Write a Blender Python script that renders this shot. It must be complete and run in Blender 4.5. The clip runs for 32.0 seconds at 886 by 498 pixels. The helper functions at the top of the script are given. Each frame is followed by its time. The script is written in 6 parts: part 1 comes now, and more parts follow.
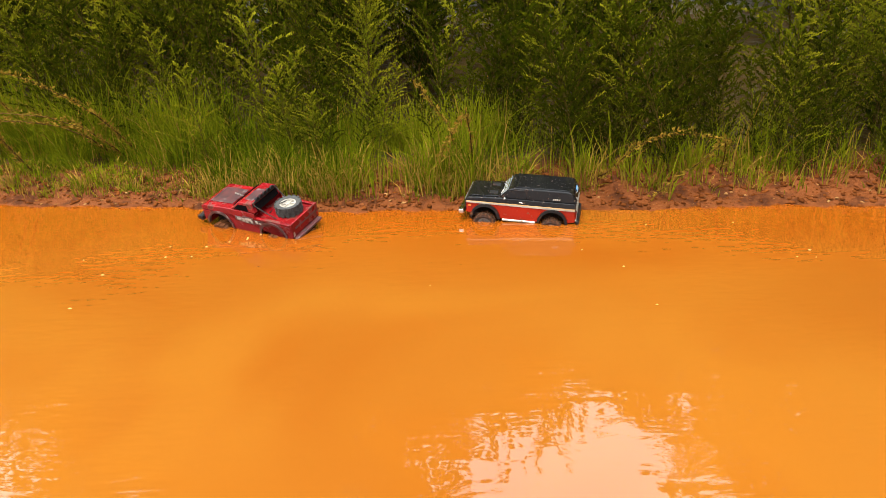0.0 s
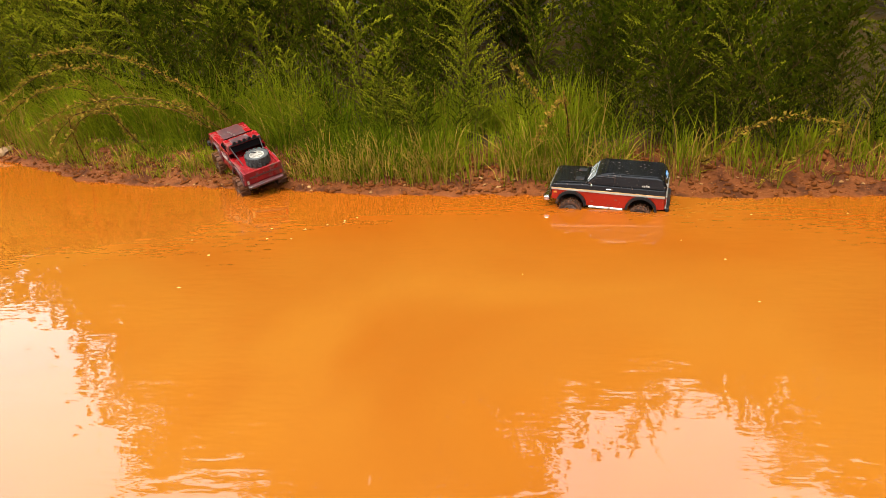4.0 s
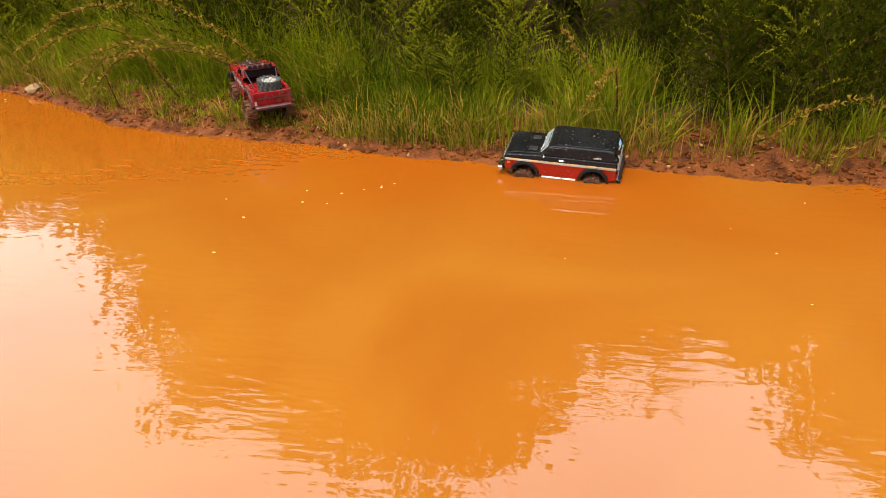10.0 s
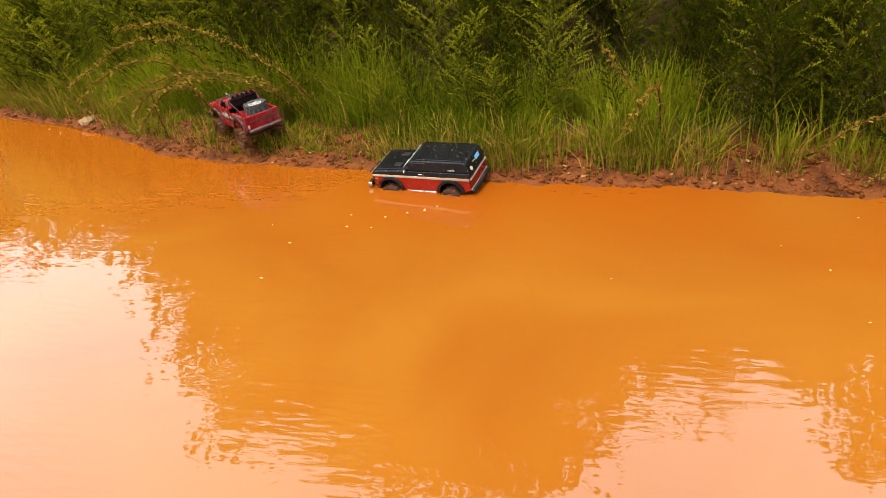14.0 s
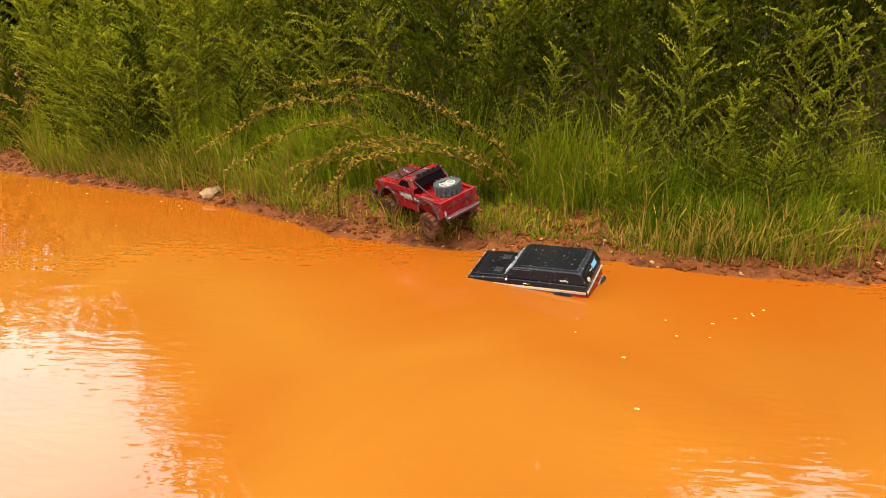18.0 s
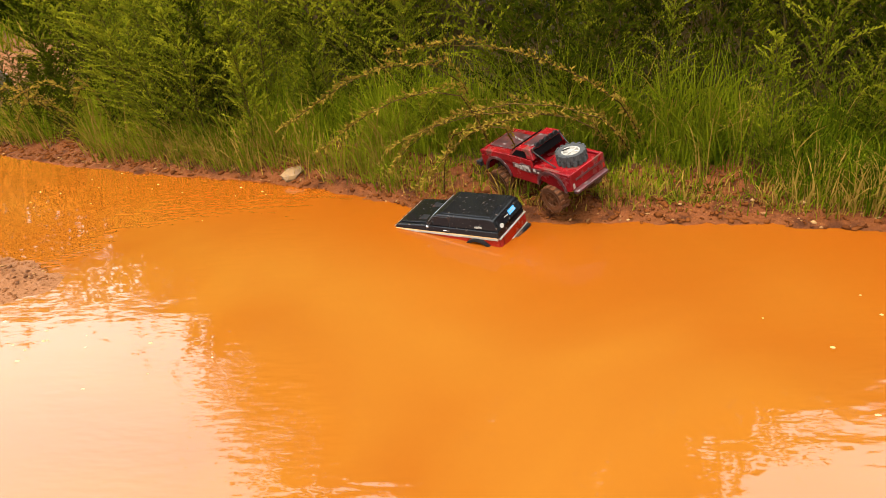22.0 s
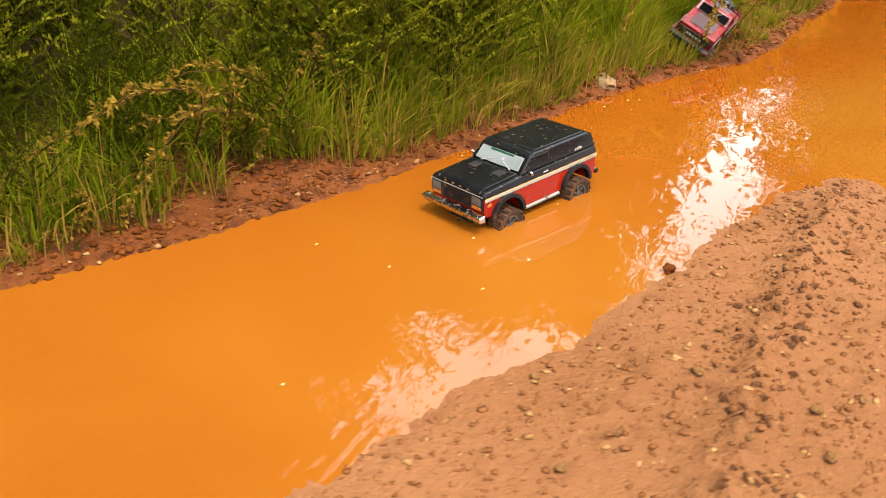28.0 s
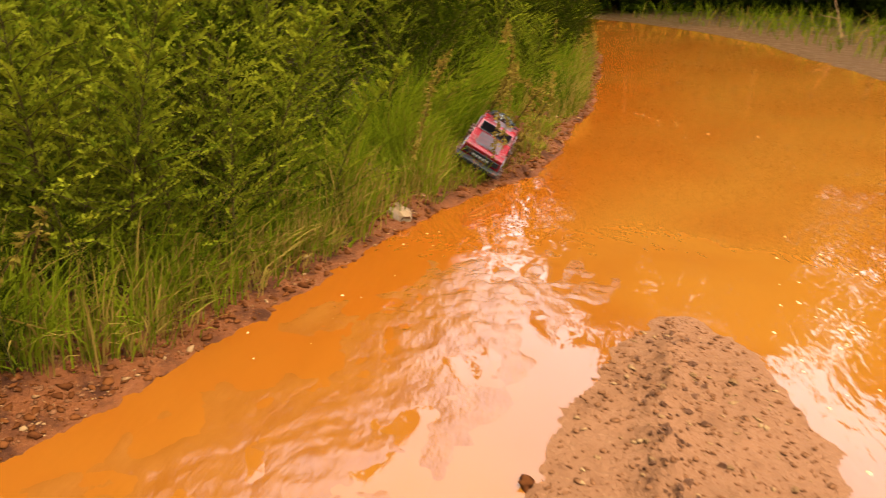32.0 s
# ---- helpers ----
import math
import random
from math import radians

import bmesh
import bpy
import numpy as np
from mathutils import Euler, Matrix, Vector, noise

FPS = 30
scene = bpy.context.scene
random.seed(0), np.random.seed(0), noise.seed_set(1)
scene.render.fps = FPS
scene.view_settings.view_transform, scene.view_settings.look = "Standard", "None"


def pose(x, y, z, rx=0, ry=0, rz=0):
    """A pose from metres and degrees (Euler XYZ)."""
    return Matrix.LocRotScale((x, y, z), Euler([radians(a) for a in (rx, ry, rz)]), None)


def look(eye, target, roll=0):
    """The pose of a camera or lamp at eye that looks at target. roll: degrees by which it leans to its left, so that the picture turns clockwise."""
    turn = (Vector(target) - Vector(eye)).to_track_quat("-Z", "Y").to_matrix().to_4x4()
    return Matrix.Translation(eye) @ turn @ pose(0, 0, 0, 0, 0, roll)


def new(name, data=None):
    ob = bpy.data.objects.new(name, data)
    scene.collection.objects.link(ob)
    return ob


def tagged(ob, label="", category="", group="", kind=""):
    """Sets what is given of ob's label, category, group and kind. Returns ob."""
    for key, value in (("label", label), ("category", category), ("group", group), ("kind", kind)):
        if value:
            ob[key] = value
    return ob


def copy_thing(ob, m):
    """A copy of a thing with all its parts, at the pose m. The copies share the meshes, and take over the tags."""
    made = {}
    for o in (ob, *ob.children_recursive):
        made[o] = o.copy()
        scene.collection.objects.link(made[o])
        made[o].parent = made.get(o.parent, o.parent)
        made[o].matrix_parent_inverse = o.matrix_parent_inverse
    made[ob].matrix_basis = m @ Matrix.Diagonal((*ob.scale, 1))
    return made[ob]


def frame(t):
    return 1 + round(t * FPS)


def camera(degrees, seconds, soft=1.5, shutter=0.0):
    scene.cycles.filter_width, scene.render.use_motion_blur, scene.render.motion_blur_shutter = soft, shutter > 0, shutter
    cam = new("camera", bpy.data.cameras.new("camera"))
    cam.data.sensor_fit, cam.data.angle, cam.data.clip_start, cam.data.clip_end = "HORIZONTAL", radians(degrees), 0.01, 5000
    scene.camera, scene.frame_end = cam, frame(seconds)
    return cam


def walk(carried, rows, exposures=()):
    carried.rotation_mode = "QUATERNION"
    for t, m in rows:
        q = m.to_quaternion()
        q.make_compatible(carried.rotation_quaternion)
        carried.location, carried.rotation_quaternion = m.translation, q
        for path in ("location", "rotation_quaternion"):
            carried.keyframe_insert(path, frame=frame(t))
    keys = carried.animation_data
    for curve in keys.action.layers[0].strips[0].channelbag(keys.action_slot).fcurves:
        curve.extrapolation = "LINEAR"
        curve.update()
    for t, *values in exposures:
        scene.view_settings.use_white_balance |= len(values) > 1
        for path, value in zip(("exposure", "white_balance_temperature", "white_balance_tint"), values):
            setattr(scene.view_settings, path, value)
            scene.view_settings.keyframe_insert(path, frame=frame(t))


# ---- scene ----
# ---------------------------------------------------------------- camera and its path
cam = camera(60.7, 32.0, soft=0.6, shutter=0.25)
# seconds, eye, yaw (to the left of +y), pitch, roll
PATH = [
    (0, 0.003, -0.003, 1.292, 0.02, -22.16, -1.97),
    (0.5, 0.033, -0.012, 1.310, 0.83, -22.52, -2.03),
    (1, 0.034, -0.013, 1.312, 2.53, -22.89, -2.41),
    (1.5, 0.029, -0.001, 1.325, 3.86, -22.70, -2.79),
    (2, 0.037, -0.003, 1.319, 5.11, -22.34, -3.53),
    (2.5, 0.043, -0.003, 1.321, 6.46, -22.52, -4.20),
    (3, 0.039, 0.005, 1.321, 6.88, -23.19, -4.66),
    (3.5, 0.038, 0.002, 1.323, 7.94, -23.26, -4.26),
    (5.5, -0.081, 0.157, 1.466, 7.54, -27.20, -3.18),
    (6, -0.074, 0.142, 1.468, 7.87, -27.63, -2.93),
    (6.5, -0.071, 0.160, 1.466, 8.68, -28.23, -2.71),
    (7, -0.069, 0.168, 1.466, 8.21, -28.64, -1.65),
    (7.5, -0.063, 0.167, 1.469, 7.81, -28.61, -1.11),
    (8, -0.070, 0.170, 1.470, 8.61, -28.38, -1.78),
    (8.5, -0.077, 0.167, 1.470, 8.15, -28.29, -1.70),
    (9, -0.085, 0.156, 1.477, 8.78, -28.02, -2.39),
    (9.5, -0.081, 0.159, 1.470, 9.31, -28.92, -1.80),
    (10, -0.082, 0.164, 1.473, 9.89, -28.76, -1.90),
    (10.5, -0.080, 0.161, 1.475, 11.09, -28.80, -2.92),
    (11, -0.086, 0.149, 1.478, 10.71, -28.85, -3.25),
    (11.5, -0.087, 0.157, 1.485, 10.00, -28.23, -2.37),
    (12, -0.084, 0.158, 1.483, 11.03, -27.66, -3.46),
    (12.5, -0.085, 0.163, 1.482, 10.92, -27.70, -3.29),
    (13, -0.084, 0.157, 1.482, 11.57, -27.46, -3.80),
    (13.5, -0.085, 0.160, 1.476, 12.40, -27.17, -4.22),
    (14, -0.094, 0.164, 1.481, 13.32, -27.04, -4.47),
    (14.5, -0.163, 0.209, 1.474, 19.08, -25.04, -8.94),
    (15, -0.419, 0.269, 1.530, 19.23, -23.53, -5.44),
    (15.5, -0.675, 0.490, 1.715, 25.18, -29.58, -8.13),
    (17.5, -1.744, 0.606, 1.262, 7.62, -20.56, -1.79),
    (18, -1.860, 0.615, 1.329, 5.95, -21.34, -0.55),
    (18.5, -1.864, 0.604, 1.267, 5.04, -21.30, -0.09),
    (19, -1.895, 0.595, 1.246, 5.65, -21.55, -0.90),
    (19.5, -1.888, 0.615, 1.252, 6.98, -22.25, -2.07),
    (20, -1.917, 0.621, 1.274, 7.97, -23.04, -2.91),
    (20.5, -1.925, 0.630, 1.267, 9.53, -23.71, -2.89),
    (21, -2.041, 0.685, 1.403, 11.58, -23.02, -4.48),
    (21.5, -2.199, 0.788, 1.505, 11.24, -27.93, -5.85),
    (22, -2.378, 0.964, 1.408, 7.58, -26.27, -5.65),
    (22.5, -2.465, 0.826, 1.041, 6.95, -19.01, 0.24),
    (23, -2.715, 0.879, 0.915, 4.22, -18.59, -1.68),
    (23.5, -3.048, 1.111, 0.912, -2.89, -19.45, -3.05),
    (24, -3.578, 1.312, 0.882, -6.61, -19.92, -1.34),
    (24.5, -4.075, 1.579, 0.814, -14.39, -19.30, 4.81),
    (26.5, -5.630, 2.457, 1.121, -26.75, -25.77, -6.26),
    (27, -6.366, 2.904, 1.153, -37.99, -27.26, -4.71),
    (27.5, -6.836, 3.403, 1.109, -51.40, -30.29, -2.64),
    (28, -7.238, 3.840, 1.029, -64.23, -27.79, -0.15),
    (28.5, -7.498, 4.341, 0.938, -71.98, -25.74, -0.43),
    (29, -7.659, 4.639, 0.885, -81.78, -23.51, -0.29),
    (29.5, -7.903, 4.565, 0.944, -69.24, -23.74, -4.60),
    (30, -7.918, 4.373, 1.064, -74.54, -24.46, -0.87),
    (30.5, -7.793, 4.204, 1.157, -80.18, -22.99, 0.53),
    (31, -7.400, 4.152, 1.099, -87.30, -20.42, 1.66),
    (31.5, -7.023, 4.048, 1.097, -88.80, -20.44, 0.17),
    (32, -6.741, 4.083, 1.125, -82.27, -21.69, 1.65),
]


def aim(x, y, z, yaw, pitch, roll):
    a, p = radians(yaw), radians(pitch)
    ahead = Vector((-math.sin(a) * math.cos(p), math.cos(a) * math.cos(p), math.sin(p)))
    return look((x, y, z), Vector((x, y, z)) + ahead, roll)


walk(cam, [(t, aim(*row)) for t, *row in PATH], exposures=[(0, 2.1), (3, 2.1), (6, 1.95), (9, 1.9), (13, 1.88), (15, 1.98), (19, 2.15), (23, 2.08), (27, 2.1), (30, 2.05), (32, 2.05)])

# ---------------------------------------------------------------- world and sun: bright overcast
world = bpy.data.worlds.new("overcast_sky")
scene.world = world
world.use_nodes = True
wn = world.node_tree.nodes
wl = world.node_tree.links
sky = wn.new("ShaderNodeTexSky")
sky.sky_type = "NISHITA"
sky.sun_disc = False
sky.sun_elevation = radians(68)
sky.sun_rotation = radians(205)
sky.air_density = 1.0
sky.dust_density = 6.0
sky.ozone_density = 1.0
pale = wn.new("ShaderNodeHueSaturation")
pale.inputs["Saturation"].default_value = 0.18
cloud = wn.new("ShaderNodeTexNoise")
cloud.inputs["Scale"].default_value = 2.2
cloud.inputs["Detail"].default_value = 4
ramp = wn.new("ShaderNodeMapRange")
ramp.inputs["To Min"].default_value = 0.8
ramp.inputs["To Max"].default_value = 1.25
mult = wn.new("ShaderNodeMix")
mult.data_type = "RGBA"
mult.blend_type = "MULTIPLY"
mult.inputs["Factor"].default_value = 1.0
bg = wn["Background"]
bg.inputs["Strength"].default_value = 0.15
wl.new(sky.outputs["Color"], pale.inputs["Color"])
wl.new(cloud.outputs["Fac"], ramp.inputs["Value"])
deck = wn.new("ShaderNodeMix")
deck.data_type = "RGBA"
deck.inputs["Factor"].default_value = 0.65
deck.inputs["B"].default_value = (8.3, 8.9, 9.2, 1)
wl.new(pale.outputs["Color"], deck.inputs["A"])
wl.new(deck.outputs["Result"], mult.inputs["A"])
wl.new(ramp.outputs["Result"], mult.inputs["B"])
wl.new(mult.outputs["Result"], bg.inputs["Color"])

sun = new("sun", bpy.data.lights.new("sun", "SUN"))
sun.data.energy = 1.5
sun.data.angle = radians(10)
sun.data.color = (1.0, 0.95, 0.86)
# the sun stands high in the south-south-west, behind a cloud deck
sun.matrix_world = look((-2.7, -5.8, 16), (0, 0, 0))

# ---------------------------------------------------------------- materials


def material(name, colour, second=None, scale=8.0, rough=0.6, metal=0.0, bump=0.0, bump_scale=60.0, island=0.0, spec=0.5, detail=6.0, dirt=None, dirt_amount=0.0, dirt_scale=14.0, stretch=(1, 1, 1), tone=0.0):
    """Two tones mixed by noise, an optional layer of dirt with a shape of its own, and a fine relief."""
    m = bpy.data.materials.new(name)
    m.use_nodes = True
    n, l = m.node_tree.nodes, m.node_tree.links
    b = n["Principled BSDF"]
    b.inputs["Metallic"].default_value = metal
    b.inputs["Specular IOR Level"].default_value = spec
    co = n.new("ShaderNodeTexCoord")
    mp = n.new("ShaderNodeMapping")
    mp.inputs["Scale"].default_value = stretch
    l.new(co.outputs["Object"], mp.inputs["Vector"])
    tex = n.new("ShaderNodeTexNoise")
    tex.inputs["Scale"].default_value = scale
    tex.inputs["Detail"].default_value = detail
    l.new(mp.outputs["Vector"], tex.inputs["Vector"])
    mix = n.new("ShaderNodeMix")
    mix.data_type = "RGBA"
    mix.inputs["A"].default_value = (*colour, 1)
    mix.inputs["B"].default_value = (*(second or [c * 0.75 for c in colour]), 1)
    grow = n.new("ShaderNodeMapRange")
    grow.inputs["From Min"].default_value = 0.35
    grow.inputs["From Max"].default_value = 0.65
    l.new(tex.outputs["Fac"], grow.inputs["Value"])
    fac = grow.outputs["Result"]
    if island:
        geo = n.new("ShaderNodeNewGeometry")
        lerp = n.new("ShaderNodeMix")
        lerp.inputs["Factor"].default_value = island
        l.new(fac, lerp.inputs["A"])
        l.new(geo.outputs["Random Per Island"], lerp.inputs["B"])
        fac = lerp.outputs["Result"]
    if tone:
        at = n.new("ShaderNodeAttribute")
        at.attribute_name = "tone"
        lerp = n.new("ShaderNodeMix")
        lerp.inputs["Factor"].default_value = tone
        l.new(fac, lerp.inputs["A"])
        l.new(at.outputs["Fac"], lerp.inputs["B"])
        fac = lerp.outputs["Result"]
    l.new(fac, mix.inputs["Factor"])
    out = mix.outputs["Result"]
    b.inputs["Roughness"].default_value = rough
    if dirt:
        spots = n.new("ShaderNodeTexNoise")
        spots.inputs["Scale"].default_value = dirt_scale
        spots.inputs["Detail"].default_value = 8
        spots.inputs["Roughness"].default_value = 0.65
        l.new(co.outputs["Object"], spots.inputs["Vector"])
        cut = n.new("ShaderNodeMapRange")
        cut.inputs["From Min"].default_value = 0.62 - 0.3 * dirt_amount
        cut.inputs["From Max"].default_value = 0.70 - 0.2 * dirt_amount
        l.new(spots.outputs["Fac"], cut.inputs["Value"])
        over = n.new("ShaderNodeMix")
        over.data_type = "RGBA"
        l.new(cut.outputs["Result"], over.inputs["Factor"])
        l.new(out, over.inputs["A"])
        over.inputs["B"].default_value = (*dirt, 1)
        out = over.outputs["Result"]
        ro = n.new("ShaderNodeMapRange")
        ro.inputs["To Min"].default_value = rough
        ro.inputs["To Max"].default_value = 0.7
        l.new(cut.outputs["Result"], ro.inputs["Value"])
        l.new(ro.outputs["Result"], b.inputs["Roughness"])
    l.new(out, b.inputs["Base Color"])
    if bump:
        fine = n.new("ShaderNodeTexNoise")
        fine.inputs["Scale"].default_value = bump_scale
        fine.inputs["Detail"].default_value = 8
        l.new(mp.outputs["Vector"], fine.inputs["Vector"])
        bp = n.new("ShaderNodeBump")
        bp.inputs["Strength"].default_value = 1.0
        bp.inputs["Distance"].default_value = bump
        l.new(fine.outputs["Fac"], bp.inputs["Height"])
        l.new(bp.outputs["Normal"], b.inputs["Normal"])
    return m


def leafy(name, a, b_, glow=0.35, tone=0.0):
    """Thin leaves: two tones by leaf, some light through them."""
    m = material(name, a, b_, scale=1.1, rough=0.75, island=0.55, spec=0.0, tone=tone)
    n, l = m.node_tree.nodes, m.node_tree.links
    tr = n.new("ShaderNodeBsdfTranslucent")
    src = n["Principled BSDF"].inputs["Base Color"].links[0].from_socket
    l.new(src, tr.inputs["Color"])
    mx = n.new("ShaderNodeMixShader")
    mx.inputs["Fac"].default_value = glow
    l.new(n["Principled BSDF"].outputs["BSDF"], mx.inputs[1])
    l.new(tr.outputs["BSDF"], mx.inputs[2])
    l.new(mx.outputs["Shader"], n["Material Output"].inputs["Surface"])
    return m


MUD = (0.1293, 0.044, 0.0143)
MUD_DARK = (0.066, 0.022, 0.00825)
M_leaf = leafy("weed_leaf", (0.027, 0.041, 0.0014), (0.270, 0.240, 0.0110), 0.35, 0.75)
# dark green weed leaf, darkened further to stand in for deep shade
M_leaf_shaded = leafy("shaded_weed_leaf", (0.007, 0.014, 0.0005), (0.062, 0.062, 0.0024), 0.3, 0.75)
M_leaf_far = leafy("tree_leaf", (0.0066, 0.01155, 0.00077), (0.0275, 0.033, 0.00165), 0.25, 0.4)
M_grass = leafy("grass_blade", (0.017, 0.036, 0.0008), (0.190, 0.190, 0.0068), 0.40)
M_dry = leafy("dry_blade", (0.250, 0.150, 0.026), (0.150, 0.090, 0.012), 0.3)
M_spray = leafy("dry_spray", (0.200, 0.108, 0.0150), (0.110, 0.078, 0.0080), 0.3)
M_spray_stem = material("dry_stem", (0.060, 0.032, 0.008), (0.035, 0.018, 0.005), rough=0.9, spec=0.0)
M_stem = material("weed_stem", (0.040, 0.032, 0.006), (0.060, 0.036, 0.010), rough=0.9, spec=0.0)
M_bark = material("bark", (0.0495, 0.033, 0.022), (0.0275, 0.01925, 0.01375), scale=5, rough=0.9, bump=0.01, bump_scale=20)
M_black = material("black_paint", (0.003, 0.003, 0.0035), (0.006, 0.006, 0.006), rough=0.14, spec=0.2, dirt=(0.085, 0.052, 0.032), dirt_amount=0.02, dirt_scale=60)
M_red = material("red_orange_paint", (0.198, 0.0088, 0.0022), (0.165, 0.0077, 0.0022), rough=0.22, spec=0.25, dirt=MUD_DARK, dirt_amount=0.1, dirt_scale=30)
M_crim = material("crimson_paint", (0.150, 0.0040, 0.0050), (0.085, 0.0030, 0.0040), rough=0.25, spec=0.25, dirt=(0.055, 0.018, 0.010), dirt_amount=0.26, dirt_scale=18)
M_crim_dark = material("dark_scuffed_paint", (0.0165, 0.0066, 0.0066), (0.055, 0.011, 0.0099), scale=30, rough=0.4, dirt=(0.1375, 0.11, 0.099), dirt_amount=0.15, dirt_scale=22)
# near-black that paints the unlit inside behind the pickup's windows
M_void = material("shaded_opening", (0.004, 0.003, 0.003), rough=0.9, spec=0.0)
M_plastic = material("black_plastic", (0.005, 0.005, 0.005), rough=0.5, spec=0.2, dirt=MUD_DARK, dirt_amount=0.3, dirt_scale=30)
M_tyre = material("tyre_rubber", (0.010, 0.009, 0.008), (0.022, 0.013, 0.008), scale=20, rough=0.75, spec=0.1, bump=0.002)
M_tyre_wet = material("mud_smeared_tyre", (0.014, 0.010, 0.008), (0.022, 0.013, 0.008), scale=20, rough=0.5, spec=0.2, bump=0.002, dirt=(0.075, 0.026, 0.0085), dirt_amount=0.75, dirt_scale=34)
M_tyre_mud = material("muddy_tyre", (0.066, 0.022, 0.00715), (0.03575, 0.0132, 0.00495), scale=22, rough=0.45, spec=0.15, bump=0.003)
M_tyre_spare = material("spare_rubber", (0.022, 0.020, 0.016), (0.012, 0.011, 0.010), scale=20, rough=0.8, bump=0.002)
M_chrome = material("chrome", (0.62, 0.60, 0.56), (0.5, 0.46, 0.4), rough=0.18, metal=1.0, dirt=MUD_DARK, dirt_amount=0.2, dirt_scale=40)
M_rim = material("muddy_rim", (0.11, 0.10, 0.09), (0.05, 0.04, 0.03), rough=0.4, metal=0.7, dirt=MUD_DARK, dirt_amount=0.5, dirt_scale=40)
M_silver = material("silver_plastic", (0.27, 0.25, 0.22), (0.18, 0.16, 0.13), rough=0.35, metal=0.6, dirt=MUD_DARK, dirt_amount=0.2, dirt_scale=30)
M_white = material("white_trim", (0.24, 0.215, 0.18), (0.18, 0.155, 0.12), rough=0.4, dirt=MUD_DARK, dirt_amount=0.12, dirt_scale=60)
M_blue = material("blue_sticker", (0.0225, 0.165, 0.4125), (0.03, 0.21, 0.45), rough=0.35)
M_green = material("green_film", (0.0055, 0.04125, 0.0165), rough=0.2)
M_wind = material("misted_windscreen", (0.0975, 0.105, 0.1013), (0.1425, 0.1462, 0.1425), scale=10, rough=0.12, dirt=(0.195, 0.195, 0.18), dirt_amount=0.1, dirt_scale=40)
M_side_glass = material("tinted_window", (0.045, 0.022, 0.014), (0.06, 0.03, 0.02), rough=0.08)
M_lamp = material("lamp_lens", (0.090, 0.084, 0.074), (0.050, 0.046, 0.040), rough=0.1)
M_stripe = material("pale_gold_paint", (0.42, 0.25, 0.10), (0.34, 0.17, 0.055), rough=0.35)
M_amber = material("amber_lens", (0.4125, 0.12, 0.015), rough=0.2)
M_tail = material("red_lens", (0.2475, 0.011, 0.00825), rough=0.2)
M_hull = material("blue_grey_body", (0.088, 0.11, 0.143), (0.055, 0.066, 0.088), rough=0.3)
M_stone = material("pale_stone", (0.165, 0.085, 0.022), (0.090, 0.042, 0.011), scale=20, rough=0.75, bump=0.006, bump_scale=30)
M_pebble = material("pebble", (0.230, 0.125, 0.048), (0.130, 0.058, 0.0200), scale=30, rough=0.8, spec=0.0, island=0.7, bump=0.002)
M_clod = material("mud_clod", (0.105, 0.031, 0.0072), (0.038, 0.0105, 0.0030), scale=24, rough=0.8, spec=0.0, island=0.6, bump=0.004, bump_scale=50)
M_crumb = material("clay_crumb", (0.130, 0.0500, 0.0180), (0.084, 0.0305, 0.0105), scale=24, rough=0.8, spec=0.0, island=0.6, bump=0.003, bump_scale=60)
M_rut = material("rut_clay", (0.128, 0.0475, 0.0155), (0.072, 0.0250, 0.0080), scale=24, rough=0.6, spec=0.1, bump=0.003, bump_scale=60)
M_foam = material("foam", (0.26, 0.145, 0.040), (0.32, 0.20, 0.075), rough=0.4)
M_splash = material("splashing_muddy_water", (0.22, 0.085, 0.016), (0.17, 0.060, 0.011), scale=20, rough=0.3, spec=0.2, bump=0.004, bump_scale=40)
M_splash_dark = material("thrown_mud", (0.150, 0.052, 0.0100), (0.200, 0.078, 0.0170), scale=20, rough=0.35, spec=0.3, bump=0.004, bump_scale=40)


